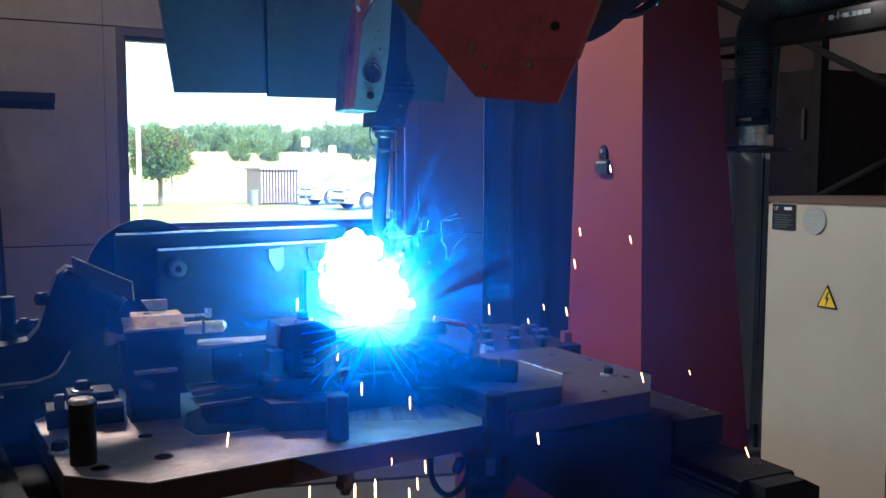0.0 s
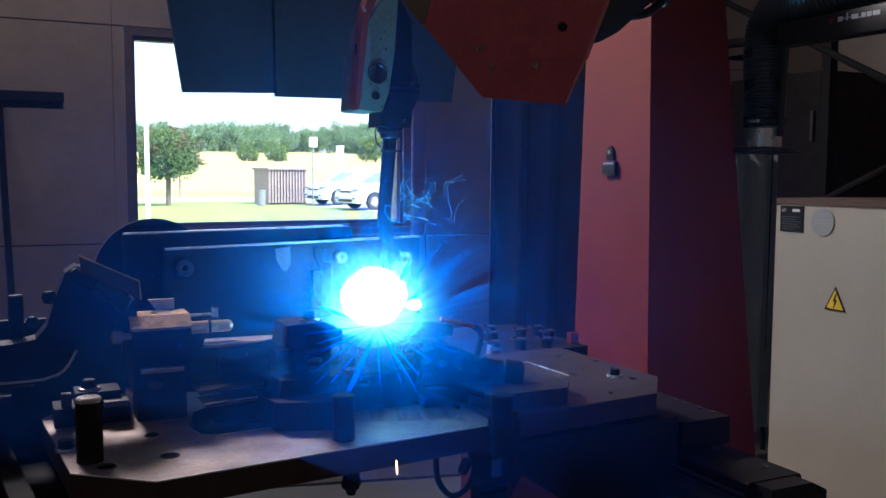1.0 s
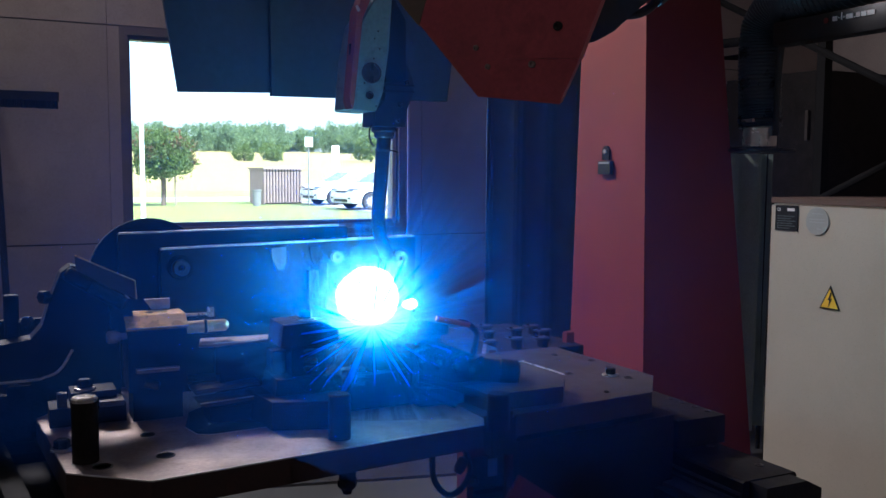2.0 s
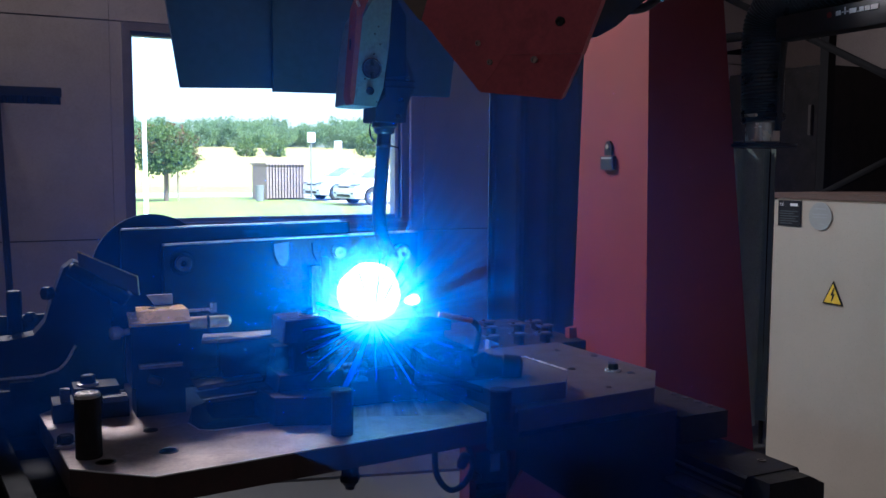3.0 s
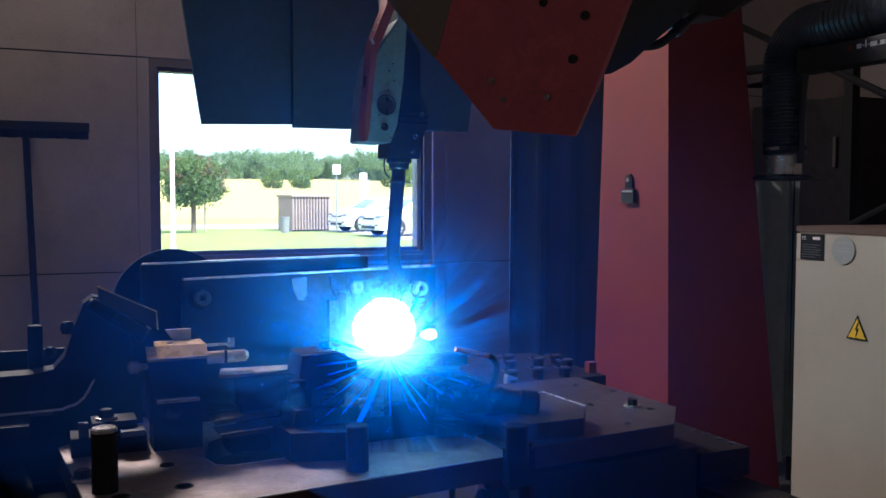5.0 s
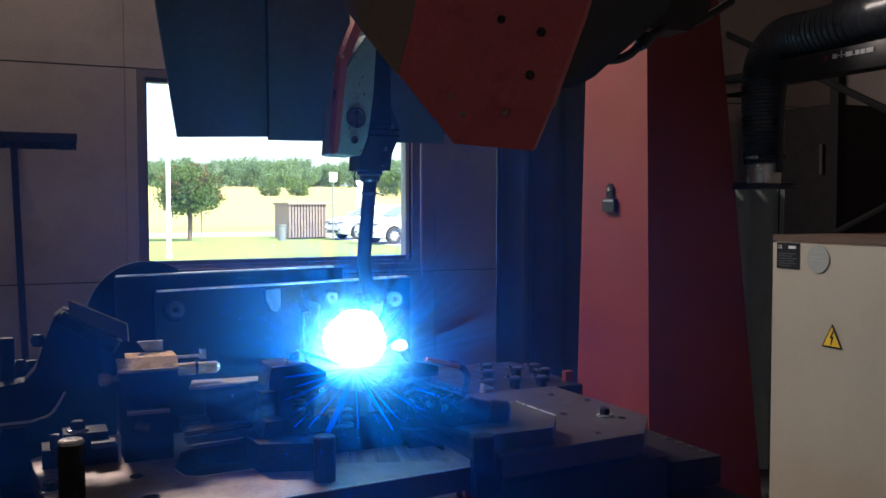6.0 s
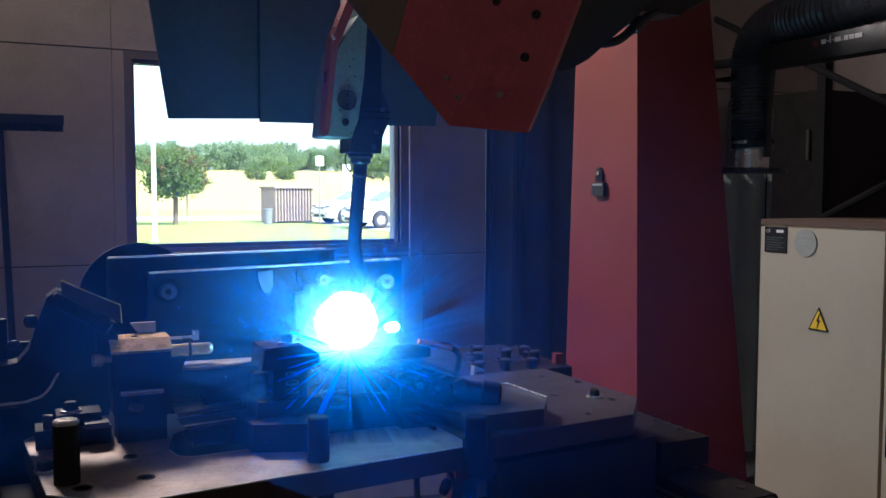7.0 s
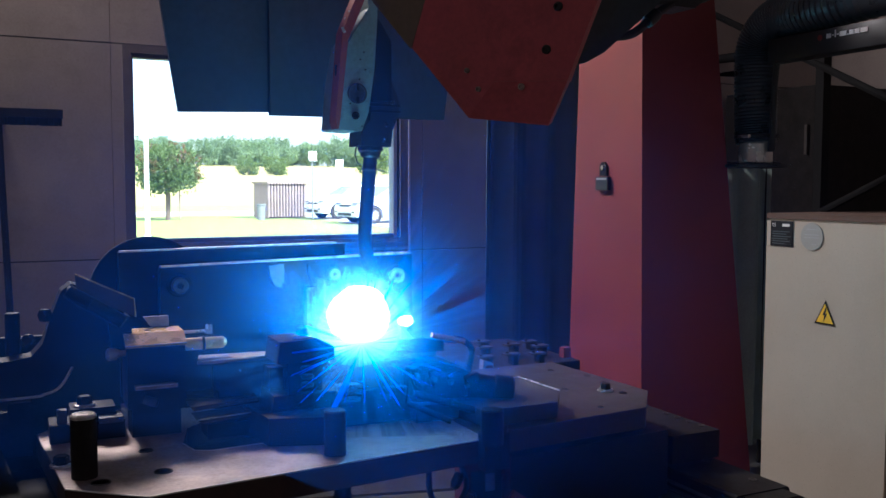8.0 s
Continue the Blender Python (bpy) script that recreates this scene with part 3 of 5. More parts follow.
# ---- welding table: the big fixture plate ----
table = thing("welding_table", 0.75, 1.65, 0, "heavy steel welding fixture table with bolt holes", "table")
OUT = [(0.146, 1.771), (0.174, 1.43), (0.282, 1.341), (0.8705, 1.399), (0.8705, 1.95), (0.30, 1.95)]
OUT_RIGHT = [(0.8725, 1.424), (1.272, 1.459), (1.374, 1.581), (1.361, 1.95), (0.8725, 1.95)]
SLOT = [(0.375, 1.60), (0.385, 1.55), (0.41, 1.536), (0.50, 1.541), (0.525, 1.555), (0.545, 1.60), (0.56, 1.69), (0.55, 1.72), (0.46, 1.755), (0.40, 1.70)]
HOLES = [(0.225, 1.438, .012), (0.319, 1.453, .012), (0.31, 1.581, .010)]
HOLES_RIGHT = [(1.30, 1.86, .007), (1.31, 1.585, .008), (1.216, 1.673, .008), (1.335, 1.69, .007), (1.05, 1.475, .005), (1.19, 1.50, .005), (1.345, 1.77, .007)]
for name, outer, holes, look_of, label in (("top", OUT, [SLOT] + [ring_pts(*h) for h in HOLES], M_STEEL, "scuffed bright steel top"),
                                           ("end_top", OUT_RIGHT, [ring_pts(*h) for h in HOLES_RIGHT], M_STEEL2, "dark steel top of the table's end")):
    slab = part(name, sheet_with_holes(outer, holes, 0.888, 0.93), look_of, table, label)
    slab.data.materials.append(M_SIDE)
    # Upright faces take the darker brown.
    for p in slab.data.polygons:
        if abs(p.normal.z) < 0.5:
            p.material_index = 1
# Thin tubes put the highlight of the worn rim into colour.
for line in ([(0.174, 1.43), (0.282, 1.341), (0.8705, 1.399)], [(0.8725, 1.424), (1.272, 1.459), (1.374, 1.581)], [(0.146, 1.771), (0.174, 1.43)]):
    part("worn_edge_glint", tube([(x, y, 0.9295) for x, y in line], 0.0013, 6), M_EDGE if line[0][0] == 0.174 else M_STEEL2, table, "worn edge, its highlight drawn as a thin line")
part("slot_edge", tube([(x, y, 0.9297) for x, y in SLOT[:7]], 0.0013, 6), M_EDGE, table, "worn edge, its highlight drawn as a thin line")
part("liner", box(0.20, 1.30, 1.50, 1.93, 0.872, 0.8875), M_DARKSTEEL, table)
for y0, y1 in ((1.50, 1.70), (1.76, 1.93)):
    part("frame_beam", box(-0.9, 0.27, y0, y1, 0.76, 0.8715), M_MATTE, table, bevel=0.006)
part("rear_beam", box(0.2705, 0.9795, 1.90, 1.945, 0.855, 0.8715), M_DARKSTEEL, table, bevel=0.004)
part("pedestal", prism([(0.95, 1.45), (1.345, 1.475), (1.345, 1.95), (1.265, 1.95)], 0.02, 0.8715, "z"), M_DARKSTEEL, table, bevel=0.006)
part("pedestal", box(-0.75, -0.35, 1.50, 1.93, 0.02, 0.759), M_DARKSTEEL, table, bevel=0.008)
part("base", box(-0.85, 1.5, 1.44, 1.98, 0.0, 0.0195), M_DARKSTEEL, table, bevel=0.004)
for h in HOLES + HOLES_RIGHT:
    part("bushing", lathe((h[0], h[1], 0.9302), (0, 0, 1), [(0, h[2] * 1.25), (.0012, h[2] * 1.2), (.0012, h[2] * 1.02), (0, h[2])], 20), M_STEEL2, table)

side = thing("side_plate", 0.05, 1.6, 0.86, "dark steel side plates beside the welding table", "plate")
part("strip", turned(box(0.085, 0.118, 1.30, 1.80, 0.885, 0.905), 6, (0.1, 1.5, 0.9)), M_MATTE, side, bevel=0.002)
part("plate", turned(box(-0.30, 0.07, 1.25, 1.80, 0.8845, 0.899), 6, (0.0, 1.5, 0.9)), M_MATTE, side, bevel=0.002)
for i in range(6):
    part("rib", turned(box(-0.25, 0.05, 1.27 + i * 0.08, 1.30 + i * 0.08, 0.8995, 0.912), 6, (0.0, 1.5, 0.9)), M_MATTE, side, bevel=0.002)

insert = thing("insert_plate", 1.0, 1.6, 0.93, "raised steel insert plate bolted on the table", "plate")
part("slab", prism([(0.90, 1.465), (1.062, 1.464), (1.113, 1.535), (1.105, 1.682), (1.055, 1.692), (0.88, 1.66)], 0.9305, 0.962, "z"), M_STEEL2, insert, bevel=0.002)
part("rim", tube([(1.06, 1.692, 0.966), (1.104, 1.683, 0.966), (1.112, 1.536, 0.966)], 0.0018, 8), M_BRIGHT, insert)

# upright pins and bolts on the plate
def pin(x, y, r, h, z=0.93, mat=None, label="upright dark steel locating pin on the table"):
    p = thing("locating_pin", x, y, z, label, "pin", "locating pins")
    part("shaft", lathe((x, y, z), (0, 0, 1), [(0, r), (h - r * .35, r)], 28), M_CAST, p)
    # Default cap is pale: the pin's lit top is put into its colour.
    part("cap", lathe((x, y, z + h - r * .35), (0, 0, 1), [(0, r), (r * .22, r), (r * .35, r * .86)], 28), mat or M_BRIGHT, p, "turned top")
    return p


pin(0.205, 1.478, 0.0195, 0.10)
pin(0.112, 1.78, 0.0125, 0.075, 1.078, M_CAST, "thin dark locating pin beside the cast arm")
pin(0.594, 1.425, 0.0185, 0.076, 0.93, M_CAST, "stout dark threaded stud at the table edge")
pin(0.862, 1.365, 0.02, 0.062, 0.93, M_CAST, "short dark locating pin at the table edge")
through_bolt = thing("hanging_bolt", 0.60, 1.372, 0.80, "dark threaded bolt hanging below the table edge", "bolt")
part("shaft", rod((0.598, 1.40, 0.888), (0.598, 1.40, 0.868), 0.014), M_CAST, through_bolt)
part("tip", lathe((0.598, 1.40, 0.868), (0, 0, -1), [(0, .017), (.010, .017), (.018, .009), (.024, .008)], 6), M_CAST, through_bolt)
edge_block = thing("edge_block", 0.875, 1.41, 0.80, "dark clamp block at the table edge", "clamp block")
part("body", box(0.852, 0.902, 1.372, 1.398, 0.878, 0.945), M_CAST, edge_block, bevel=0.005)
part("cap", lathe((0.878, 1.385, 0.945), (0, 0, 1), [(0, .024), (.008, .024), (.011, .02)], 24), M_DARKSTEEL, edge_block)

hex_bolt(0.176, 1.552, 0.93, 0.0125, "dark hex bolt on a bright washer, screwed into the table")
hex_bolt(1.290, 1.622, 0.93, 0.012, "bright hex bolt on a washer at the table corner")
hex_bolt(0.225, 1.725, 0.985, 0.013, "hex bolt on a washer beside the clamp foot")

# ---- left clamp: cast arm, head plate, clamp block ----
arm = thing("holding_clamp", 0.2, 1.75, 0.93, "black cast steel clamp arm curved up from the table", "clamp")
ARM = [(-0.30, 1.076), (0.10, 1.078), (0.14, 1.084), (0.158, 1.105), (0.172, 1.15), (0.190, 1.196), (0.206, 1.208), (0.235, 1.20), (0.293, 1.155), (0.300, 1.118),
       (0.268, 1.10), (0.232, 1.094), (0.212, 1.075), (0.196, 1.04), (0.178, 1.022), (0.15, 1.016), (-0.30, 1.010)]
part("casting", prism(ARM, 1.705, 1.76), M_CAST, arm, bevel=0.0022)
part("lower_lip", tube(curve_pts([(-0.30, 1.700, 1.013), (0.10, 1.700, 1.014), (0.16, 1.700, 1.018), (0.185, 1.700, 1.03), (0.205, 1.700, 1.062)], 20), 0.0025, 8), M_EDGE, arm, "worn edge, its highlight drawn as a thin line")
part("head_plate", prism([(0.212, 1.226), (0.309, 1.178), (0.311, 1.145), (0.214, 1.196)], 1.688, 1.699), M_STEEL2, arm, bevel=0.002)
part("plate_edge", tube([(0.212, 1.687, 1.2265), (0.309, 1.687, 1.1785), (0.311, 1.687, 1.146)], 0.0016, 8), M_BRASS, arm, "worn edge, its highlight drawn as a thin line")
part("roller", lathe((0.197, 1.695, 1.198), (0.1, -0.02, -0.064), [(0, .008), (.004, .0125), (.045, .0125), (.047, .0138), (.05, .0125), (.11, .0125), (.113, .009)], 24), M_CAST, arm)
part("jaw", prism([(0.262, 1.165), (0.303, 1.145), (0.305, 1.085), (0.27, 1.085)], 1.688, 1.76), M_CAST, arm, bevel=0.003)
part("foot", box(-0.40, 0.10, 1.62, 1.90, 0.985, 1.0095), M_CAST, arm, bevel=0.004)
part("foot_block", box(-0.38, 0.14, 1.80, 1.90, 0.885, 0.9845), M_CAST, arm, bevel=0.004)
# Dark backing plate added to keep the gap behind the arm dark.
part("rear_plate", box(-0.45, 0.305, 1.9005, 1.915, 0.80, 1.09), M_CAST, arm, bevel=0.003)
hex_bolt(0.170, 1.69, 1.158, 0.012, "dark hex bolt in the side of the cast arm", (-0.8, -0.6, 0), washer=False)
hex_bolt(0.138, 1.72, 1.098, 0.013, "dark hex bolt standing on the cast arm", (-0.2, -0.1, 1), washer=False)
hex_bolt(0.140, 1.692, 1.118, 0.010, "dark hex bolt in the side of the cast arm", (-0.6, -0.8, 0), washer=False)

clamp = thing("clamp_block", 0.345, 1.70, 0.93, "machined steel clamp block with a bright plunger", "clamp")
part("block", prism([(1.66, 0.985), (1.66, 1.096), (1.69, 1.112), (1.745, 1.112), (1.745, 0.985)], 0.292, 0.392, "x"), M_CAST, clamp, bevel=0.002)
# Top cap is brighter and warmer than the block.
part("top_cap", prism([(1.657, 1.094), (1.687, 1.1125), (1.745, 1.1125), (1.745, 1.1165), (1.684, 1.1165), (1.655, 1.098)], 0.289, 0.394, "x"), M_BRASS, clamp, "bright brassy top")
part("plunger", lathe((0.392, 1.69, 1.089), (1, 0, 0), [(0, .0115), (.034, .0115), (.035, .0125), (.039, .0125), (.04, .011), (.074, .011), (.08, .006)], 24), M_BRASS, clamp, "bright brassy plunger")
part("knob", lathe((0.2915, 1.675, 1.084), (-1, -0.15, 0), [(0, .006), (.012, .006), (.0125, .008), (.016, .008), (.017, .0115), (.030, .0115), (.033, .008)], 20), M_STEEL, clamp)
part("stand", box(0.30, 0.385, 1.675, 1.74, 0.93, 0.9845), M_CAST, clamp, bevel=0.003)
part("back_tab", prism([(0.345, 1.117), (0.378, 1.117), (0.378, 1.136), (0.332, 1.136)], 1.748, 1.757), M_STEEL, clamp)
part("stop", box(0.4395, 0.4515, 1.712, 1.716, 1.102, 1.120), M_BRIGHT, clamp, bevel=0.001)
part("side_pin", rod((0.394, 1.715, 1.108), (0.439, 1.714, 1.108), 0.003, seg=10), M_BRIGHT, clamp)
part("ring", lathe((0.427, 1.69, 1.089), (1, 0, 0), [(0, .0125), (.001, .0132), (.004, .0132), (.005, .0125)], 24), M_CAST, clamp, "dark retaining ring")
part("lower_bolt", lathe((0.318, 1.655, 1.002), (1, -0.25, -0.35), [(0, .008), (.022, .008), (.025, .006)], 18), M_STEEL2, clamp)
part("top_screw", lathe((0.335, 1.712, 1.1166), (0, 0, 1), [(0, .006), (.001, .006), (.001, .004)], 12), M_MATTE, clamp)
part("lip", box(0.303, 0.375, 1.640, 1.659, 1.022, 1.028), M_STEEL, clamp)

rail_l = thing("clamp_rail", 0.48, 1.66, 0.95, "dark angle steel rail on the clamp", "rail")
part("web", prism([(0.437, 1.008), (0.437, 1.058), (0.552, 1.066), (0.552, 1.01)], 1.640, 1.648), M_DARKSTEEL, rail_l, bevel=0.001)
part("ledge", prism([(0.410, 1.649), (0.437, 1.640), (0.552, 1.640), (0.552, 1.70), (0.425, 1.71)], 1.058, 1.0635, "z"), M_STEEL, rail_l, bevel=0.001)
part("support", box(0.45, 0.54, 1.66, 1.70, 0.93, 1.0575), M_CAST, rail_l, bevel=0.002)
part("rivet", lathe((0.486, 1.641, 1.042), (0, -1, 0), [(0, .003), (.002, .002)], 10), M_BRIGHT, rail_l)

# Bright lines add glints along the clamp and rail edges.
part("worn_edge_glint", tube([(0.437, 1.6395, 1.0645), (0.552, 1.6395, 1.0665)], 0.0012, 6), M_EDGE, rail_l, "worn edge, its highlight drawn as a thin line")
part("worn_edge_glint", tube([(0.289, 1.6545, 1.0985), (0.394, 1.6545, 1.0985)], 0.0011, 6), M_EDGE, clamp, "worn edge, its highlight drawn as a thin line")
part("worn_edge_glint", tube([(0.303, 1.6398, 1.0285), (0.375, 1.6398, 1.0285)], 0.0010, 6), M_EDGE, clamp, "worn edge, its highlight drawn as a thin line")
shim = thing("support_bars", 0.45, 1.6, 0.93, "stacked flat steel bars in the table opening", "bars")
part("bar", prism([(0.40, 0.968), (0.536, 0.974), (0.54, 0.968), (0.41, 0.961)], 1.60, 1.66), M_STEEL2, shim, bevel=0.001)
part("worn_edge_glint", tube([(0.401, 1.5995, 0.9683), (0.536, 1.5995, 0.9745)], 0.0012, 6), M_EDGE, shim, "worn edge, its highlight drawn as a thin line")
part("bar", prism([(0.395, 0.985), (0.515, 0.992), (0.515, 0.985), (0.40, 0.977)], 1.63, 1.68), M_STEEL2, shim, bevel=0.001)
part("post", box(0.53, 0.56, 1.60, 1.67, 0.93, 1.05), M_CAST, shim, bevel=0.002)
part("foot", box(0.42, 0.50, 1.61, 1.67, 0.93, 0.956), M_CAST, shim, bevel=0.002)
step = thing("step_block", 0.19, 1.62, 0.93, "dark stepped steel block beside the locating pin", "block")
part("lower", box(0.165, 0.29, 1.69, 1.76, 0.93, 0.962), M_CAST, step, bevel=0.002)
part("upper", box(0.20, 0.275, 1.70, 1.76, 0.9625, 0.985), M_CAST, step, bevel=0.002)
part("tab", box(0.245, 0.285, 1.67, 1.6995, 0.9625, 0.972), M_STEEL2, step, bevel=0.001)
part("nut", box(0.178, 0.194, 1.70, 1.72, 0.9625, 0.985), M_STEEL2, step, bevel=0.002)

# ---- long back panels, flange disc and big bolts ----
backp = thing("fixture_back_panel", 0.62, 1.92, 0.93, "dark steel back panel of the welding fixture", "panel")
part("rear_plate", prism([(0.309, 0.95), (0.309, 1.245), (0.79, 1.252), (0.79, 0.95)], 1.92, 1.945), M_DARKSTEEL, backp, bevel=0.002)
# Pale strips on both plates draw the window's reflection on their top edges.
part("rear_edge", prism([(0.312, 1.2455), (0.77, 1.2525), (0.77, 1.2555), (0.312, 1.2485)], 1.918, 1.944), M_EDGE, backp, "pale strip drawn as the lit top edge")
part("front_plate", prism([(0.381, 1.075), (0.383, 1.215), (0.935, 1.227), (0.935, 1.05)], 1.875, 1.905), M_DARKSTEEL, backp, bevel=0.002)
part("front_edge", prism([(0.385, 1.2155), (0.933, 1.2275), (0.933, 1.2305), (0.385, 1.2185)], 1.873, 1.904), M_EDGE, backp, "pale strip drawn as the lit top edge")
part("foot", box(0.34, 0.95, 1.86, 1.944, 0.93, 0.949), M_CAST, backp, bevel=0.003)
part("spacer", box(0.40, 0.92, 1.906, 1.919, 1.06, 1.2), M_CAST, backp)
part("small_slot", box(0.555, 0.60, 1.9165, 1.9195, 1.234, 1.2375), M_BLACK, backp)
flange = thing("turntable_flange", 0.36, 1.99, 0.93, "dark round turntable flange behind the back panel", "flange")
part("disc", rod((0.372, 1.95, 1.157), (0.372, 1.964, 1.157), 0.118, seg=64), M_MATTE, flange, bevel=0.0008)
part("stand", box(0.30, 0.44, 1.952, 1.998, 0.93, 1.06), M_CAST, flange)
socket_bolt(0.419, 1.874, 1.180, 0.0165, "large dark socket bolt with a collar in the back panel", (0, -1, 0), head=M_STEEL2)
# This head's paler steel puts the arc's light into its colour.
socket_bolt(0.893, 1.874, 1.181, 0.0165, "large socket bolt lit by the arc in the back panel", (0, -1, 0), head=M_EDGE)
socket_bolt(0.747, 1.874, 1.190, 0.0125, "small dark socket bolt in the back panel", (0, -1, 0), head=M_STEEL)


def tab(x, w, label, mat):
    t = thing("hanging_tab", x, 1.87, 1.165, label, "tab", "hanging tabs")
    part("blade", prism([(x - w, 1.212), (x + w, 1.215), (x + w, 1.178), (x + w * .5, 1.166), (x - w * .2, 1.168), (x - w * .9, 1.19)], 1.866, 1.872), mat, t, bevel=0.001)
    return t


tab(0.619, 0.016, "rusty bent steel tab hanging on the panel", M_RAG)
tab(0.703, 0.016, "dark bent steel tab hanging on the panel", M_CAST)
rest = thing("vertical_rest", 0.69, 1.85, 1.06, "upright flat steel rest in front of the panel", "rest")
part("bar", box(0.678, 0.712, 1.845, 1.865, 0.95, 1.165), M_DARKSTEEL, rest, bevel=0.002)

# ---- middle of the fixture, under the arc ----
mid = thing("fixture_block", 0.6, 1.57, 0.93, "dark steel fixture block with a bolt on top", "fixture")
part("block", prism([(0.535, 1.105), (0.60, 1.108), (0.635, 1.090), (0.635, 1.066), (0.53, 1.066)], 1.545, 1.63), M_CAST, mid, bevel=0.003)
part("worn_edge_glint", tube([(0.536, 1.5445, 1.1055), (0.60, 1.5445, 1.1085), (0.635, 1.5445, 1.0905)], 0.0011, 6), M_STEEL, mid, "worn edge, its highlight drawn as a thin line")
part("neck", box(0.555, 0.618, 1.565, 1.625, 1.0085, 1.0655), M_CAST, mid, bevel=0.003)
part("lower_block", prism([(0.525, 1.008), (0.64, 1.008), (0.65, 0.9795), (0.52, 0.9795)], 1.55, 1.635), M_CAST, mid, bevel=0.003)
for z in (1.02, 1.035, 1.05):
    part("thread", lathe((0.586, 1.552, z), (0, 0, 1), [(0, .010), (.004, .0125), (.008, .010)], 14), M_STEEL2, mid)
part("column", prism([(0.505, 1.515), (0.612, 1.478), (0.632, 1.50), (0.635, 1.64), (0.49, 1.64)], 0.93, 0.979, "z"), M_CAST, mid, bevel=0.003)
hex_bolt(0.584, 1.575, 1.107, 0.012, "dark hex bolt on the fixture block beside the arc")
work = thing("welded_bracket", 0.76, 1.7, 1.0, "dark steel bracket being welded on the fixture", "workpiece")
part("web", box(0.69, 0.85, 1.70, 1.712, 1.0, 1.095), M_STEEL2, work, bevel=0.002)
part("flange", box(0.655, 0.865, 1.60, 1.699, 1.045, 1.057), M_STEEL2, work, bevel=0.002)
# Lip added to keep the arc's light off the table front.
part("arc_shade_lip", prism([(0.650, 1.0575), (0.654, 1.078), (0.68, 1.086), (0.83, 1.086), (0.875, 1.076), (0.875, 1.0575)], 1.586, 1.596), M_CAST, work, bevel=0.002)
part("end_plate", box(0.664, 0.668, 1.69, 1.74, 1.066, 1.195), M_STEEL2, work, bevel=0.001)
part("gusset", prism([(1.61, 1.058), (1.699, 1.058), (1.699, 1.09)], 0.83, 0.84, "x"), M_STEEL2, work)
stand = thing("workpiece_stand", 0.75, 1.64, 0.93, "dark stacked steel stand under the workpiece", "stand")
part("body", box(0.655, 0.83, 1.58, 1.70, 0.93, 0.995), M_CAST, stand, bevel=0.004)
part("neck", box(0.68, 0.82, 1.60, 1.69, 0.9955, 1.0445), M_CAST, stand, bevel=0.004)
for z in (0.982, 0.996, 1.008):
    part("shim", box(0.645, 0.69, 1.555, 1.5795, z, z + 0.006), M_STEEL2, stand, bevel=0.001)
part("front_step", box(0.67, 0.845, 1.585, 1.6, 0.93, 0.972), M_CAST, stand, bevel=0.003)

toggle = thing("toggle_clamp", 0.88, 1.6, 0.93, "dark toggle clamp with a red dipped handle", "clamp")
part("base", box(0.80, 0.985, 1.55, 1.66, 0.93, 0.962), M_CAST, toggle, bevel=0.004)
part("body", prism([(0.79, 0.963), (0.98, 0.963), (0.97, 1.0), (0.93, 1.012), (0.86, 1.04), (0.80, 1.03)], 1.575, 1.645), M_CAST, toggle, bevel=0.004)
part("cylinder", lathe((0.93, 1.585, 0.985), (0.8, -0.35, -0.12), [(0, .024), (.05, .024), (.052, .028), (.085, .028), (.09, .022)], 24), M_CAST, toggle)
part("lever", tube(curve_pts([(0.935, 1.6, 1.005), (0.945, 1.6, 1.05), (0.925, 1.6, 1.072), (0.905, 1.6, 1.078)], 10), 0.006, 10), M_CAST, toggle)
part("handle", tube([(0.926, 1.596, 1.071), (0.855, 1.60, 1.088)], 0.0055, 10), M_DIP, toggle, "red dipped handle")
for i in range(4):
    part("link", turned(box(0.80 + i * .035, 0.83 + i * .035, 1.56, 1.574, 1.0 - i * .006, 1.035 - i * .009), -18, (0.81 + i * .035, 1.57, 1.02), "Y"), M_DARKSTEEL, toggle, bevel=0.003)
for i in range(5):
    part("pivot", lathe((0.805 + i * .036, 1.562, 1.018 - i * .009), (0, -1, 0), [(0, .006), (.006, .006), (.008, .004)], 12), M_STEEL2, toggle)
part("spring_rod", rod((0.79, 1.54, 0.99), (0.90, 1.50, 0.955), 0.007, seg=12), M_DARKSTEEL, toggle)
part("tip_rod", rod((0.775, 1.53, 0.975), (0.84, 1.48, 0.945), 0.006, seg=12), M_DARKSTEEL, toggle)

# comb of small clamp blocks behind the plate
comb_bar = thing("clamp_rack", 1.3, 2.0, 0.0, "dark rack that carries the small clamp blocks", "rack")
part("beam", box(1.14, 1.455, 1.96, 2.34, 0.80, 0.925), M_CAST, comb_bar, bevel=0.004)
part("leg", box(1.30, 1.44, 2.05, 2.25, 0, 0.7995), M_CAST, comb_bar, bevel=0.004)
for x, yy, h in ((1.20, 2.0, .03), (1.27, 1.99, .034), (1.345, 1.985, .03), (1.25, 2.10, .035), (1.33, 2.09, .04), (1.40, 2.06, .035), (1.30, 2.20, .03), (1.42, 2.15, .03)):
    c = thing("small_clamp", x, yy, 0.925, "small dark steel clamp with a flat jaw", "clamp", "small clamps")
    h *= 0.72
    part("post", box(x - .007, x + .007, yy - .014, yy + .014, 0.9255, 0.925 + h), M_CAST, c, bevel=0.002)
    part("jaw", box(x - .028, x + .014, yy - .013, yy + .013, 0.9252 + h, 0.930 + h), M_STEEL2, c, bevel=0.0015)
    part("jaw_screw", lathe((x - .018, yy, 0.930 + h), (0, 0, 1), [(0, .005), (.004, .005), (.005, .003)], 6), M_DARKSTEEL, c)
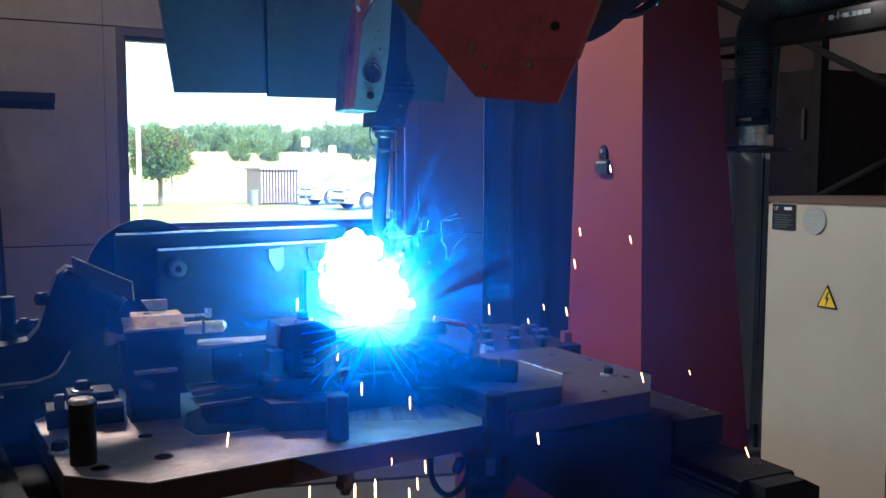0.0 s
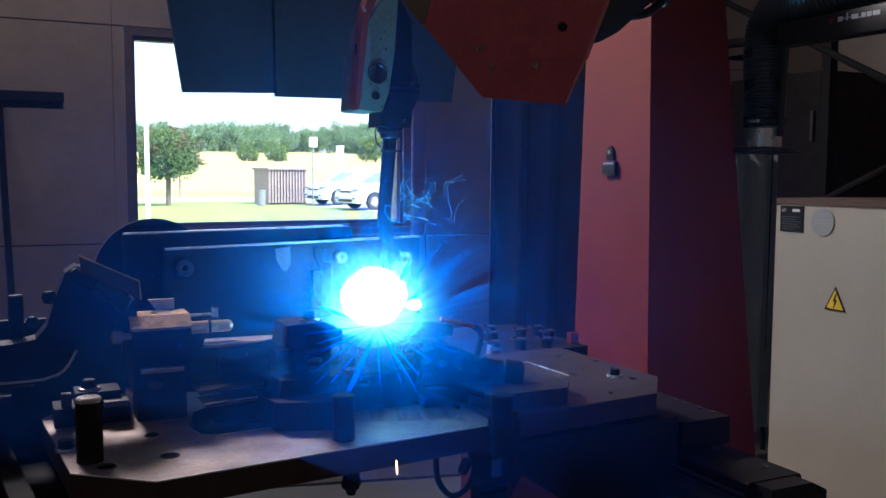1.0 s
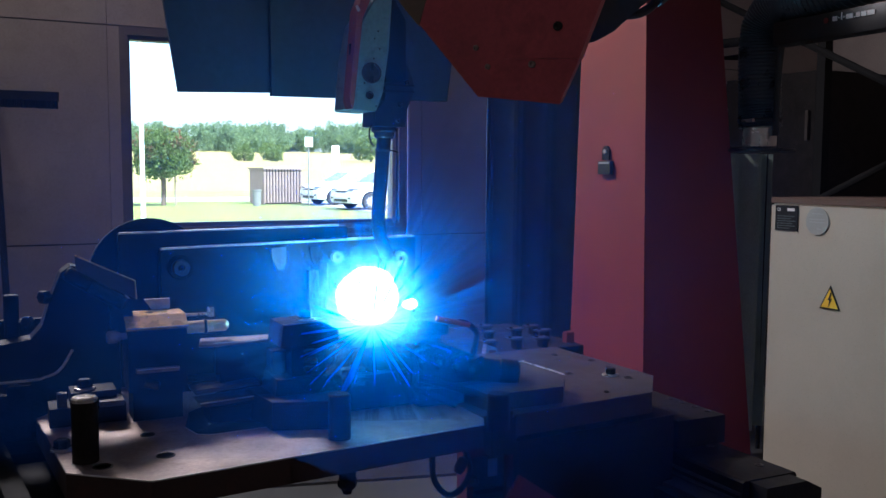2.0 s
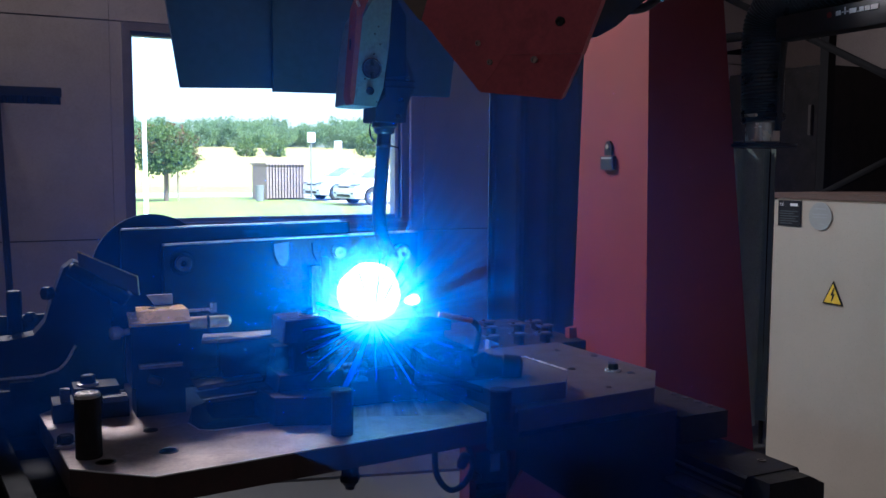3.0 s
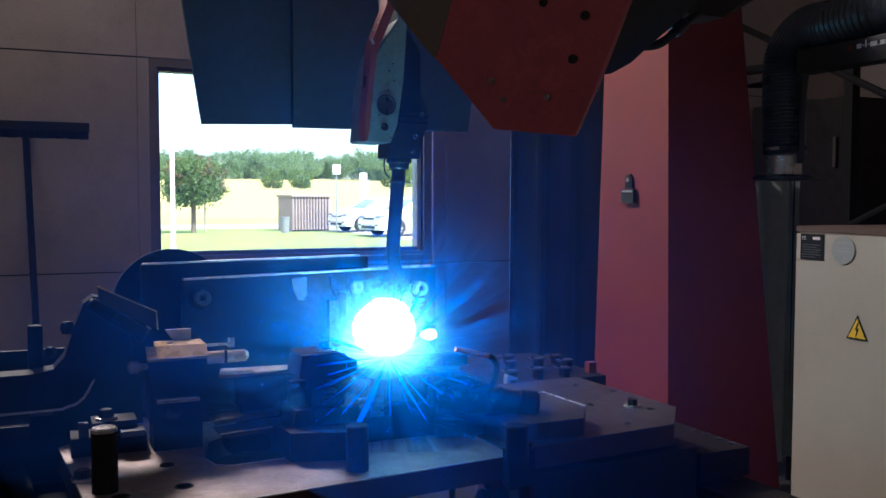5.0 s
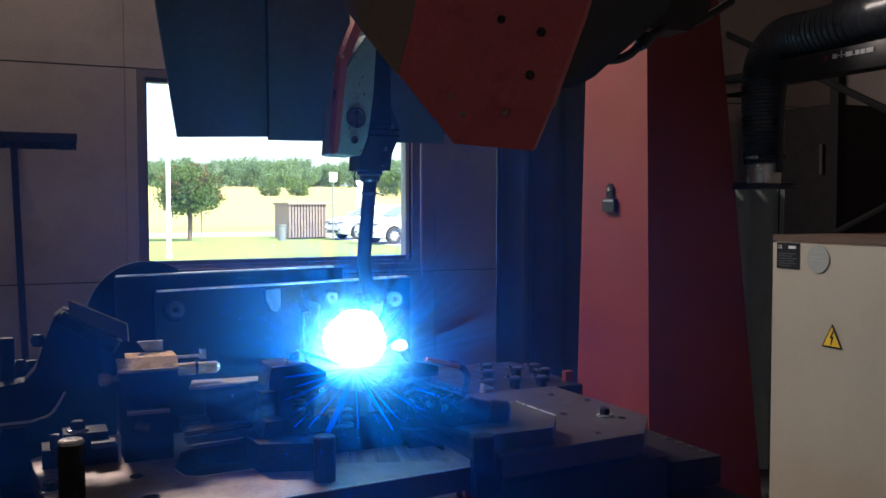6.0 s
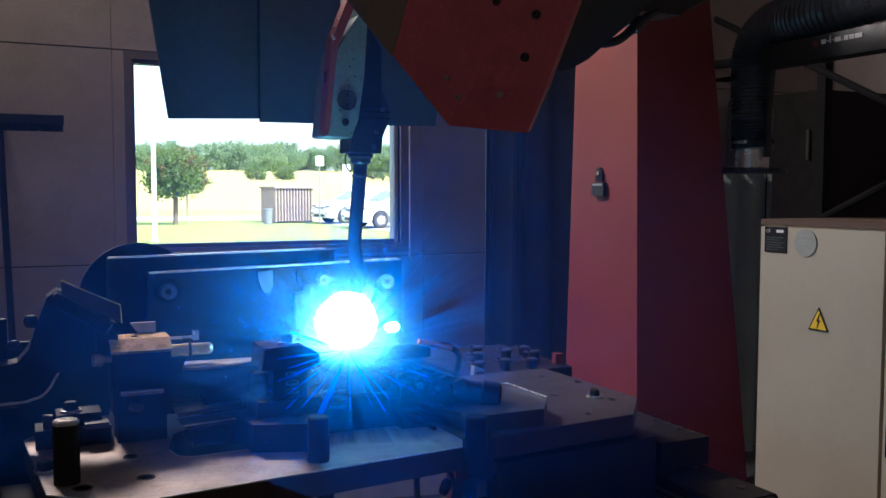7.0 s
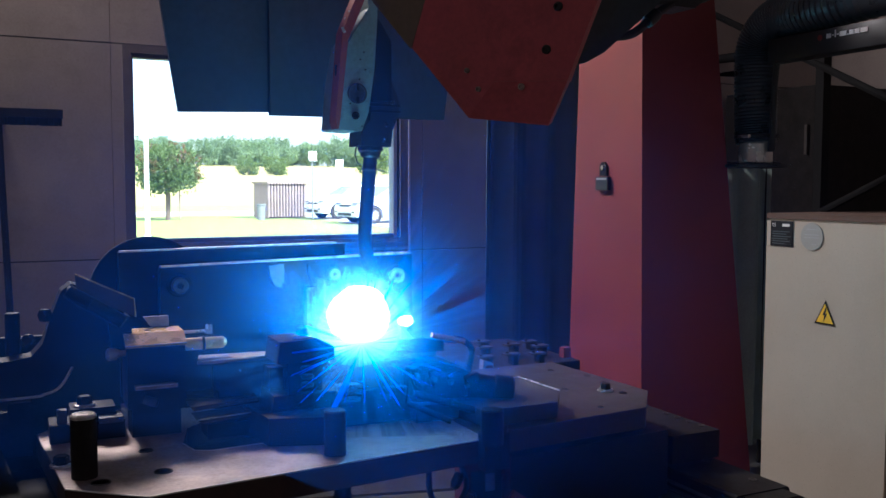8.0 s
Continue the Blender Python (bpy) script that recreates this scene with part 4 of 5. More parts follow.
rag = thing("crumpled_tag", 1.19, 1.985, 0.925, "small pale red tag lying by the clamps", "tag")
part("paper", prism([(1.162, .926), (1.195, .926), (1.192, .94), (1.165, .95)], 1.955, 1.975), M_STICKER, rag)
part("red_print", box(1.17, 1.19, 1.9525, 1.9545, .929, .936), M_RED, rag)
redblk = thing("red_block", 1.44, 2.05, 0.925, "small red plastic block on the clamp rack", "block")
part("body", box(1.43, 1.453, 2.0, 2.02, 0.9255, 0.953), M_RED, redblk, bevel=0.003)

# ---- slide rails at the table's end ----
slide = thing("slide_rail", 1.47, 1.5, 0.0, "black steel slide rail with bolts beside the table", "rail")
part("upper_block", box(1.37, 1.50, 1.49, 1.95, 0.79, 0.85), M_CAST, slide, bevel=0.004)
part("rail", prism([(1.365, 0.73), (1.368, 0.776), (1.374, 0.78), (1.505, 0.78), (1.51, 0.774), (1.51, 0.73)], 1.30, 2.0), M_CAST, slide, bevel=0.003)
part("ledge", box(1.318, 1.3645, 1.28, 2.0, 0.726, 0.734), M_STEEL2, slide, bevel=0.002)
part("bed", box(1.295, 1.525, 1.27, 2.0, 0.62, 0.7255), M_CAST, slide, bevel=0.006)
# Thin rods added to draw the bright lines of the rail's groove.
for z in (0.742, 0.757):
    part("groove_line", rod((1.359, 1.30, z), (1.359, 1.86, z), 0.0032, seg=10), M_STEEL2, slide, "thin rod drawn as the groove's bright line")
part("end_cap", prism([(1.385, .726), (1.53, .726), (1.53, .758), (1.49, .778), (1.385, .778)], 1.255, 1.2995), M_CAST, slide, bevel=0.004)
part("stand", box(1.36, 1.49, 1.35, 1.95, 0.0, 0.6195), M_CAST, slide, bevel=0.006)
for yy in (1.53, 1.57, 1.61, 1.65):
    part("screw", lathe((1.485, yy, 0.8503), (0, 0, 1), [(0, .008), (.002, .008), (.002, .005), (0.0002, .004)], 12), M_STEEL2, slide)
for yy in (1.36, 1.50, 1.64):
    part("screw", lathe((1.47, yy, 0.7803), (0, 0, 1), [(0, .009), (.002, .009), (.002, .006), (0.0002, .005)], 12), M_STEEL2, slide)

# ---- below the table ----
loop = thing("cable_loop", 0.94, 1.75, 0.69, "black cable hanging in a loop below the table", "cable")
part("cable", tube(curve_pts([(0.90, 1.72, 0.90), (0.895, 1.70, 0.79), (0.90, 1.70, 0.73), (0.93, 1.70, 0.692), (0.965, 1.70, 0.70), (0.985, 1.70, 0.74), (0.975, 1.72, 0.80), (0.97, 1.74, 0.90)], 36), 0.0065, 10), M_RUBBER, loop)
part("plug", lathe((0.955, 1.70, 0.735), (0.5, 0, 1), [(0, .008), (.01, .012), (.03, .012), (.035, .008)], 14), M_BLACK, loop)
drive = thing("drive_unit", 1.19, 2.0, 0.0, "red and black drive unit below the table", "motor")
part("frame", box(1.128, 1.262, 1.985, 2.04, 0.45, 0.475), M_DULLRED, drive, bevel=0.004)
part("frame", box(1.128, 1.262, 1.985, 2.04, 0.66, 0.69), M_DULLRED, drive, bevel=0.004)
for x in (1.128, 1.244):
    part("frame", box(x, x + 0.018, 1.985, 2.04, 0.4755, 0.6595), M_DULLRED, drive, bevel=0.003)
part("cover", box(1.1465, 1.2435, 2.0, 2.035, 0.4755, 0.6595), M_BLACK, drive, bevel=0.004)
part("type_plate", box(1.195, 1.222, 1.9965, 1.9995, 0.60, 0.645), M_STICKER, drive)
for z in (0.50, 0.53, 0.56):
    part("cooling_rib", box(1.155, 1.235, 1.9905, 1.9995, z, z + 0.012), M_DARKSTEEL, drive, bevel=0.002)
part("cable_gland", lathe((1.15, 1.985, 0.60), (-0.6, -0.8, 0.2), [(0, .012), (.02, .012), (.022, .008), (.03, .008)], 14), M_BLACK, drive)
part("stand", box(1.14, 1.25, 1.99, 2.035, 0.0, 0.4495), M_CAST, drive, bevel=0.003)
flap = thing("red_guard_sheet", 1.15, 1.4, 0.3, "dull red sheet metal guard leaning below the table", "guard")
part("sheet", prism([(0.87, 0.40), (0.911, 0.773), (0.941, 0.818), (1.035, 0.753), (1.2, 0.64), (1.22, 0.40)], 1.42, 1.428), M_RED, flap, bevel=0.001)
part("foot", box(0.95, 1.27, 1.40, 1.45, 0.0, 0.3995), M_CAST, flap)

# ---- welding robot: forearm fixed, wrist with torch travelling ----
robot = thing("welding_robot", 0.9, 1.3, 1.45, "red industrial welding robot arm hanging over the table", "robot")


def slanted(pts, thick):
    """Panel outline given along the forearm's slanted face: (x, z) with the face running from (0.67, 1.277) to (0.844, 1.034)."""
    bm = bmesh.new()
    d = Vector((0.174, -0.243, 0)).normalized()
    nrm = Vector((-d.y, d.x, 0))
    r0, r1 = [], []
    for x, z in pts:
        y = 1.277 + (x - 0.67) * (-0.243 / 0.174)
        r0.append(bm.verts.new((x, y, z)))
        r1.append(bm.verts.new(Vector((x, y, z)) + nrm * thick))
    n = len(pts)
    for k in range(n):
        bm.faces.new((r0[k], r0[(k + 1) % n], r1[(k + 1) % n], r1[k]))
    bm.faces.new(r0[::-1])
    bm.faces.new(r1)
    return bm


part("forearm", slanted([(0.715, 1.95), (0.686, 1.673), (0.67, 1.59), (0.7265, 1.481), (0.7503, 1.532), (0.8165, 1.527), (0.821, 1.548), (0.844, 1.646), (0.90, 1.95)], 0.014), M_RED_ARM, robot, "red painted forearm housing", bevel=0.002)


def under_facet():
    """The forearm's underside, folded back from its face."""
    bm = bmesh.new()
    rim = [Vector(p) for p in ((0.7265, 1.1981, 1.4805), (0.7503, 1.1649, 1.5315), (0.8165, 1.0724, 1.5265), (0.8075, 1.107, 1.4665))]
    back = Vector((0.011, 0.008, 0.004))
    r0, r1 = [bm.verts.new(p) for p in rim], [bm.verts.new(p + back) for p in rim]
    for r in (r0, r1):
        bm.faces.new((r[0], r[1], r[3]))
        bm.faces.new((r[1], r[2], r[3]))
    for k in range(4):
        bm.faces.new((r0[k], r0[(k + 1) % 4], r1[(k + 1) % 4], r1[k]))
    return bm


part("under_facet", under_facet(), M_RED_ARM, robot)
part("brown_cover", slanted([(0.60, 1.95), (0.612, 1.70), (0.633, 1.657), (0.669, 1.588), (0.6855, 1.673), (0.7145, 1.95)], 0.04), M_BROWNPAINT, robot, bevel=0.003)
FN = Vector((-0.8131, -0.5822, 0))
for x, z, r in ((0.808, 1.63, .0065), (0.798, 1.572, .0065), (0.772, 1.654, .006), (0.725, 1.55, .004), (0.736, 1.522, .004), (0.776, 1.522, .005)):
    p = Vector((x, 1.277 + (x - 0.67) * (-0.243 / 0.174), z))
    part("screw", lathe(p, FN, [(0, r), (.003, r), (.004, r * .8), (.004, r * .5), (.001, r * .45)], 18), M_BLACK if r > .005 else M_STEEL, robot)
part("inner_arm", prism([(0.80, 1.95), (0.80, 1.66), (0.86, 1.57), (0.92, 1.565), (0.955, 1.60), (1.05, 1.72), (1.10, 1.95)], 1.22, 1.2995), M_HOOD, robot, "dark grey inner arm", bevel=0.006)
part("elbow", prism([(0.93, 1.95), (0.955, 1.62), (0.975, 1.585), (1.003, 1.590), (1.042, 1.61), (1.081, 1.642), (1.145, 1.692), (1.194, 1.737), (1.30, 1.95)], 1.30, 1.42), M_HOOD, robot, "dark grey elbow", bevel=0.006)
part("upper_link", box(0.86, 1.6, 1.25, 1.5, 1.95, 2.25), M_RED, robot, bevel=0.02)
part("mount", rod((1.3, 1.4, 2.25), (1.3, 1.4, 4.5), 0.14, seg=32), M_RED, robot)
part("cable", tube(curve_pts([(1.075, 1.33, 1.645), (1.11, 1.33, 1.648), (1.145, 1.34, 1.662), (1.185, 1.35, 1.69), (1.25, 1.36, 1.728), (1.33, 1.38, 1.742), (1.45, 1.42, 1.80)], 30), 0.008, 10), M_RUBBER, robot)
part("cable_gland", lathe((1.168, 1.345, 1.678), (0.04, 0.01, 0.03), [(0, .011), (.012, .013), (.03, .013), (.034, .010)], 14), M_BLACK, robot)
part("gripper_box", prism([(1.20, 1.715), (1.285, 1.715), (1.33, 1.75), (1.36, 1.85), (1.24, 1.85)], 1.35, 1.42), M_BLACK, robot, bevel=0.004)

wrist = part("wrist", prism([(0.816, 1.745), (0.771, 1.671), (0.757, 1.60), (0.748, 1.500), (0.752, 1.497), (0.800, 1.495), (0.815, 1.533), (0.828, 1.62), (0.835, 1.722), (0.84, 2.05), (0.80, 2.05)], 1.755, 1.86), M_GREYPAINT, robot, "scorched grey green wrist housing", bevel=0.003)
ORANGE_FRONT = [(0.788, 1.98), (0.806, 1.98), (0.806, 1.763), (0.769, 1.676), (0.751, 1.514), (0.748, 1.498), (0.746, 1.498), (0.741, 1.514), (0.757, 1.692), (0.790, 1.772)]
part("side_cover", prism(ORANGE_FRONT, 1.748, 1.787), M_ORANGE, wrist, "scorched red side cover", bevel=0.003)
for y, z in ((1.757, 1.735), (1.768, 1.722), (1.76, 1.668), (1.775, 1.655)):
    x = 0.757 + max(0.0, z - 1.692) * 0.41 - max(0.0, 1.692 - z) * 0.09
    part("cover_screw", lathe((x + 0.0005, y, z), (-1, 0, 0.1), [(0, .0028), (.0015, .0022)], 8), M_BRIGHT, wrist)
part("cover_slot", box(0.7475, 0.751, 1.766, 1.770, 1.606, 1.628), M_BLACK, wrist)
part("round_cap", lathe((0.790, 1.7555, 1.571), (0, -1, 0), [(0, .021), (.003, .021), (.004, .018), (.002, .0165)], 32), M_STEEL2, wrist)
for dz in (0.012, -0.014):
    part("cap_slot", box(0.787, 0.793, 1.750, 1.7535, 1.571 + dz - .007, 1.571 + dz + .007), M_BLACK, wrist)
part("plug_screw", lathe((0.786, 1.7545, 1.526), (0, -1, 0), [(0, .008), (.003, .008), (.004, .006), (.001, .004)], 18), M_BLACK, wrist)
for x, z in ((0.805, 1.655), (0.797, 1.64), (0.795, 1.60), (0.808, 1.62), (0.775, 1.55), (0.80, 1.505)):
    part("rivet", lathe((x, 1.7545, z), (0, -1, 0), [(0, .002), (.0015, .0014)], 8), M_BLACK, wrist)
part("pin", rod((0.756, 1.747, 1.70), (0.760, 1.744, 1.69), 0.003, seg=8), M_BRIGHT, wrist)
part("flange_side", prism([(0.817, 1.745), (0.845, 1.72), (0.869, 1.681), (0.869, 1.56), (0.825, 1.555)], 1.762, 1.85), M_CAST, wrist, bevel=0.004)
part("torch_holder", prism([(0.826, 1.60), (0.872, 1.60), (0.888, 1.563), (0.888, 1.532), (0.874, 1.50), (0.870, 1.465), (0.803, 1.466), (0.804, 1.494), (0.824, 1.52)], 1.768, 1.84), M_BLACK, wrist, "black torch holder", bevel=0.004)
part("collar", lathe((0.836, 1.80, 1.466), (0, 0, -1), [(0, .026), (.008, .027), (.012, .022), (.02, .021), (.024, .018)], 24), M_BLACK, wrist)
part("neck", tube(curve_pts([(0.836, 1.80, 1.445), (0.825, 1.79, 1.36), (0.813, 1.775, 1.27), (0.814, 1.75, 1.22), (0.823, 1.725, 1.185)], 20), 0.0145, 16), M_BLACK, wrist, "black torch neck")
part("gas_nozzle", lathe((0.823, 1.727, 1.188), (-0.03, -0.05, -0.09), [(0, .012), (.006, .013), (.04, .011), (.044, .0085)], 20), M_STEEL, wrist)
for z in (1.535, 1.548):
    part("holder_band", prism([(0.815, z), (0.890, z), (0.890, z + 0.005), (0.815, z + 0.005)], 1.765, 1.843), M_DARKSTEEL, wrist, bevel=0.001)
for x, z in ((0.872, 1.556), (0.858, 1.51), (0.852, 1.478)):
    part("clamp_screw", lathe((x, 1.766, z), (0.3, -1, 0), [(0, .005), (.004, .005), (.005, .004), (.002, .002)], 10), M_STEEL2, wrist)
part("cable_tie", lathe((0.8325, 1.797, 1.415), (0, -0.1, 1), [(0, .0152), (.001, .0162), (.005, .0162), (.006, .0152)], 18), M_STEEL2, wrist)
part("tie_end", rod((0.846, 1.79, 1.418), (0.862, 1.785, 1.413), 0.0015, seg=6), M_RUBBER, wrist)
part("wire_loop", tube(curve_pts([(0.803, 1.785, 1.47), (0.795, 1.78, 1.455), (0.798, 1.78, 1.435), (0.808, 1.785, 1.425)], 12), 0.0016, 6), M_RUBBER, wrist)

# ---- outside: ground, lane, field, woods, yard ----
def hill(x, y):
    r = max(0.0, y - 62.0)
    return min(r, 260) * 0.034 + max(0, min(r - 260, 400)) * 0.01 + 0.5 * math.sin(x * 0.012 + 0.6) * min(r / 150, 1)


def ground_sheet():
    bm = bmesh.new()
    xs = [-3000, -900, -300, -120, -60, -40, -25, -12, -5, 0, 5, 10, 15, 20, 25, 30, 40, 50, 65, 80, 100, 130, 170, 220, 300, 450, 900, 3000]
    ys = [-3000, -500, -100, -30, 4.97, 10, 16, 22, 28, 34, 40, 44, 48, 52, 58, 64, 75, 90, 110, 135, 165, 200, 240, 290, 350, 450, 700, 1200, 3000]
    grid = [[bm.verts.new((x, y, hill(x, y) - 0.21 if y < 4 else hill(x, y) - 0.02)) for x in xs] for y in ys]
    for a, b in zip(grid, grid[1:]):
        for k in range(len(xs) - 1):
            bm.faces.new((a[k], a[k + 1], b[k + 1], b[k]))
    ob = part("ground", bm, M_GRASS)
    ob.data.materials.append(M_FIELD)
    ob.data.materials.append(M_VERGE)
    base = ob.location.y
    for p in ob.data.polygons:
        if p.center.y + base > 52:
            p.material_index = 2 if p.center.y + base < 62 else 1
    return tagged(ob, "mown lawn and a ripe yellow field rising to a wooded hill", "ground", kind="structure")


ground_sheet()
lane = bmesh.new()
box(-200, 200, 44.0, 50.0, -0.05, 0.0, lane)
tagged(part("road", turned(lane, -3, (10, 47, 0)), M_ROAD), "pale asphalt lane past the lawn", "road", kind="structure")
tagged(part("pavement", turned(box(12.2, 34, 24, 41, -0.05, 0.004), -3, (15, 33, 0)), M_ROAD), "pale paved parking area", "pavement", kind="structure")


def crown(bm, cx, cy, cz, rx, ry, rz, count, leaf, rng, flat=0.0):
    """Many small leaves in uneven clumps round a centre."""
    clumps = []
    for _ in range(max(8, count // 60)):
        u, v = rng.uniform(-1, 1), rng.uniform(0, math.tau)
        s = math.sqrt(1 - u * u)
        k = rng.uniform(0.55, 0.95)
        clumps.append(Vector((s * math.cos(v) * k * rx, s * math.sin(v) * k * ry, max(u, -0.75 + flat) * k * rz)))
    for i in range(count):
        c = clumps[i % len(clumps)]
        o = Vector((rng.gauss(0, .17) * rx, rng.gauss(0, .17) * ry, rng.gauss(0, .15) * rz))
        p = Vector((cx, cy, cz)) + c + o
        q = Euler((rng.uniform(0, 6.3), rng.uniform(0, 6.3), rng.uniform(0, 6.3))).to_matrix()
        s = leaf * rng.uniform(0.6, 1.4)
        vs = [bm.verts.new(p + q @ Vector(a) * s) for a in ((-.5, 0, 0), (0, -.3, .08), (.6, 0, 0), (0, .3, .08))]
        bm.faces.new(vs)


def leaf_mesh(name, parent, material, blobs, seed, label=""):
    rng = random.Random(seed)
    bm = bmesh.new()
    for b in blobs:
        crown(bm, *b, rng)
    base = world_place(parent)
    for v in bm.verts:
        v.co -= base
    me = bpy.data.meshes.new(name)
    bm.to_mesh(me)
    bm.free()
    me.materials.append(material)
    ob = new(name, me)
    ob.parent = parent
    return tagged(ob, label, kind="stuff")


def round_tree(x, y, h, r, seed):
    t = thing("tree", x, y, 0, "young round-crowned tree with reddish tinged leaves on the lawn", "tree")
    part("trunk", tube(curve_pts([(x, y, -0.05), (x + .02, y, h * .3), (x - .02, y, h * .6), (x, y, h * .8)], 10), 0.10, 10), M_BARK, t)
    rng = random.Random(seed)
    for i in range(7):
        a = i * 0.9
        part("limb", tube([(x, y, h * (.42 + .03 * i)), (x + math.cos(a) * r * .4, y + math.sin(a) * r * .4, h * (.55 + .03 * i)), (x + math.cos(a) * r * .75, y + math.sin(a) * r * .75, h * (.6 + .04 * i))], 0.035, 7), M_BARK, t)
    leaf_mesh("crown", t, M_LEAF, [(x, y, h * .66, r, r, h * .33, 9000, 0.125)], seed)
    leaf_mesh("crown_tips", t, M_LEAF_RED, [(x, y, h * .70, r, r, h * .33, 2000, 0.12)], seed + 1, "reddish leaf tips")
    part("stake", rod((x + .45, y - .2, 0), (x + .45, y - .2, 1.25), 0.035, seg=8), M_WOOD, t)
    return t


round_tree(6.25, 38.8, 3.1, 1.25, 5)


def bush(x, y, rx, h, seed, label):
    z = hill(x, y) - 0.1
    b = thing("bush", x, y, z, label, "bush", "field bushes")
    part("stem", tube([(x, y, z), (x + .1, y, z + h * .5)], 0.2, 8), M_BARK, b)
    leaf_mesh("crown", b, M_LEAF, [(x, y, z + h * .5, rx, rx, h * .5, 1800, h * .09)], seed)
    return b


bush(37.0, 150, 1.9, 2.9, 11, "dark green round bush standing in the field")
bush(41.6, 150, 2.4, 3.2, 12, "broad green bush standing in the field")
bush(59.5, 150, 3.0, 4.6, 13, "dark green tree by the edge of the field")
bush(21.4, 120, 2.0, 2.0, 14, "low green bush at the field margin")

woods = thing("far_woods", 60, 270, 6, "mixed green woods along the hill behind the field", "woods", kind="stuff")
rngw = random.Random(3)
blobs = []
for i in range(200):
    x = -30 + i * 1.07 + rngw.uniform(-1, 1)
    y = 250 + rngw.uniform(0, 45) + 10 * math.sin(i * .2)
    h = rngw.uniform(5.5, 8.6) * (0.75 + 0.3 * min(1, max(0, (x - 15) / 40)))
    blobs.append((x, y, hill(x, y) + h * .5, rngw.uniform(3, 5.0), 4, h * .55, 1300, 0.62))
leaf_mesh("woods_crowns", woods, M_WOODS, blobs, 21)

flag = thing("flag_pole", 3.62, 25.6, 0, "white flag pole on the lawn", "pole")
part("shaft", rod((3.62, 25.6, 0), (3.62, 25.6, 7.5), 0.065, 0.05, 16), M_POLE, flag)
part("base", rod((3.62, 25.6, 0), (3.62, 25.6, 0.06), 0.10, seg=16), M_POLE, flag)

shed = thing("slatted_shed", 10.9, 38.0, 0, "weathered wooden bin shelter with upright slats", "shed")
SH = Matrix.Translation((10.51, 38.85, 0)) @ Matrix.Rotation(radians(9), 4, "Z")


def in_shed(bm):
    bmesh.ops.transform(bm, matrix=SH, verts=bm.verts)
    return bm


part("body", in_shed(box(0.02, 1.80, 0.06, 1.55, 0, 1.5)), M_DARKSTEEL, shed)
part("roof", in_shed(box(-0.08, 1.92, -0.08, 1.65, 1.5, 1.59)), M_WOOD, shed)
slat = None
for i in range(13):
    if slat is None:
        slat = part("slat", box(10.0, 10.085, 38.9, 38.93, 0.05, 1.5), M_WOOD, shed)
        slat_mesh = slat.data
    else:
        slat = new("slat", slat_mesh)
        slat.parent = shed
    slat.matrix_local = Matrix.Translation(-Vector(shed.location)) @ SH @ Matrix.Translation((i * 0.1425, 0, 0)) @ Matrix.Translation(Vector(shed.location) - Vector((10.0, 38.9, 0)))
for i in range(7):
    part("side_board", in_shed(box(-0.02, 0.0195, 0.05 + i * 0.215, 0.255 + i * 0.215, 0, 1.5)), M_WOOD, shed)
bin_ = thing("waste_bin", 9.72, 37.1, 0, "grey round waste bin beside the shed", "bin")
part("body", lathe((9.72, 37.1, 0), (0, 0, 1), [(0, .16), (.58, .18), (.60, .20), (.66, .20)], 20), M_BIN, bin_)

sign = thing("sign_post", 11.85, 36.8, 0, "grey post with a small pale sign", "sign")
part("post", rod((11.85, 36.8, 0), (11.85, 36.8, 2.75), 0.036, seg=12), M_BIN, sign)
part("board", box(11.68, 12.02, 36.72, 36.75, 2.45, 2.85), M_POLE, sign)
totem = thing("totem_sign", 14.5, 41.0, 0, "pale grey sign pillar by the parking area", "sign")
part("panel", turned(box(14.35, 14.7, 41.0, 41.15, 0.6, 2.65), -20, (14.5, 41, 0)), M_POLE, totem, bevel=0.01)
part("dark_field", turned(box(14.37, 14.68, 40.985, 40.999, 1.0, 1.7), -20, (14.5, 41, 0)), M_ZINC, totem)
part("foot", turned(box(14.4, 14.65, 41.02, 41.13, 0.0, 0.5995), -20, (14.5, 41, 0)), M_ZINC, totem)


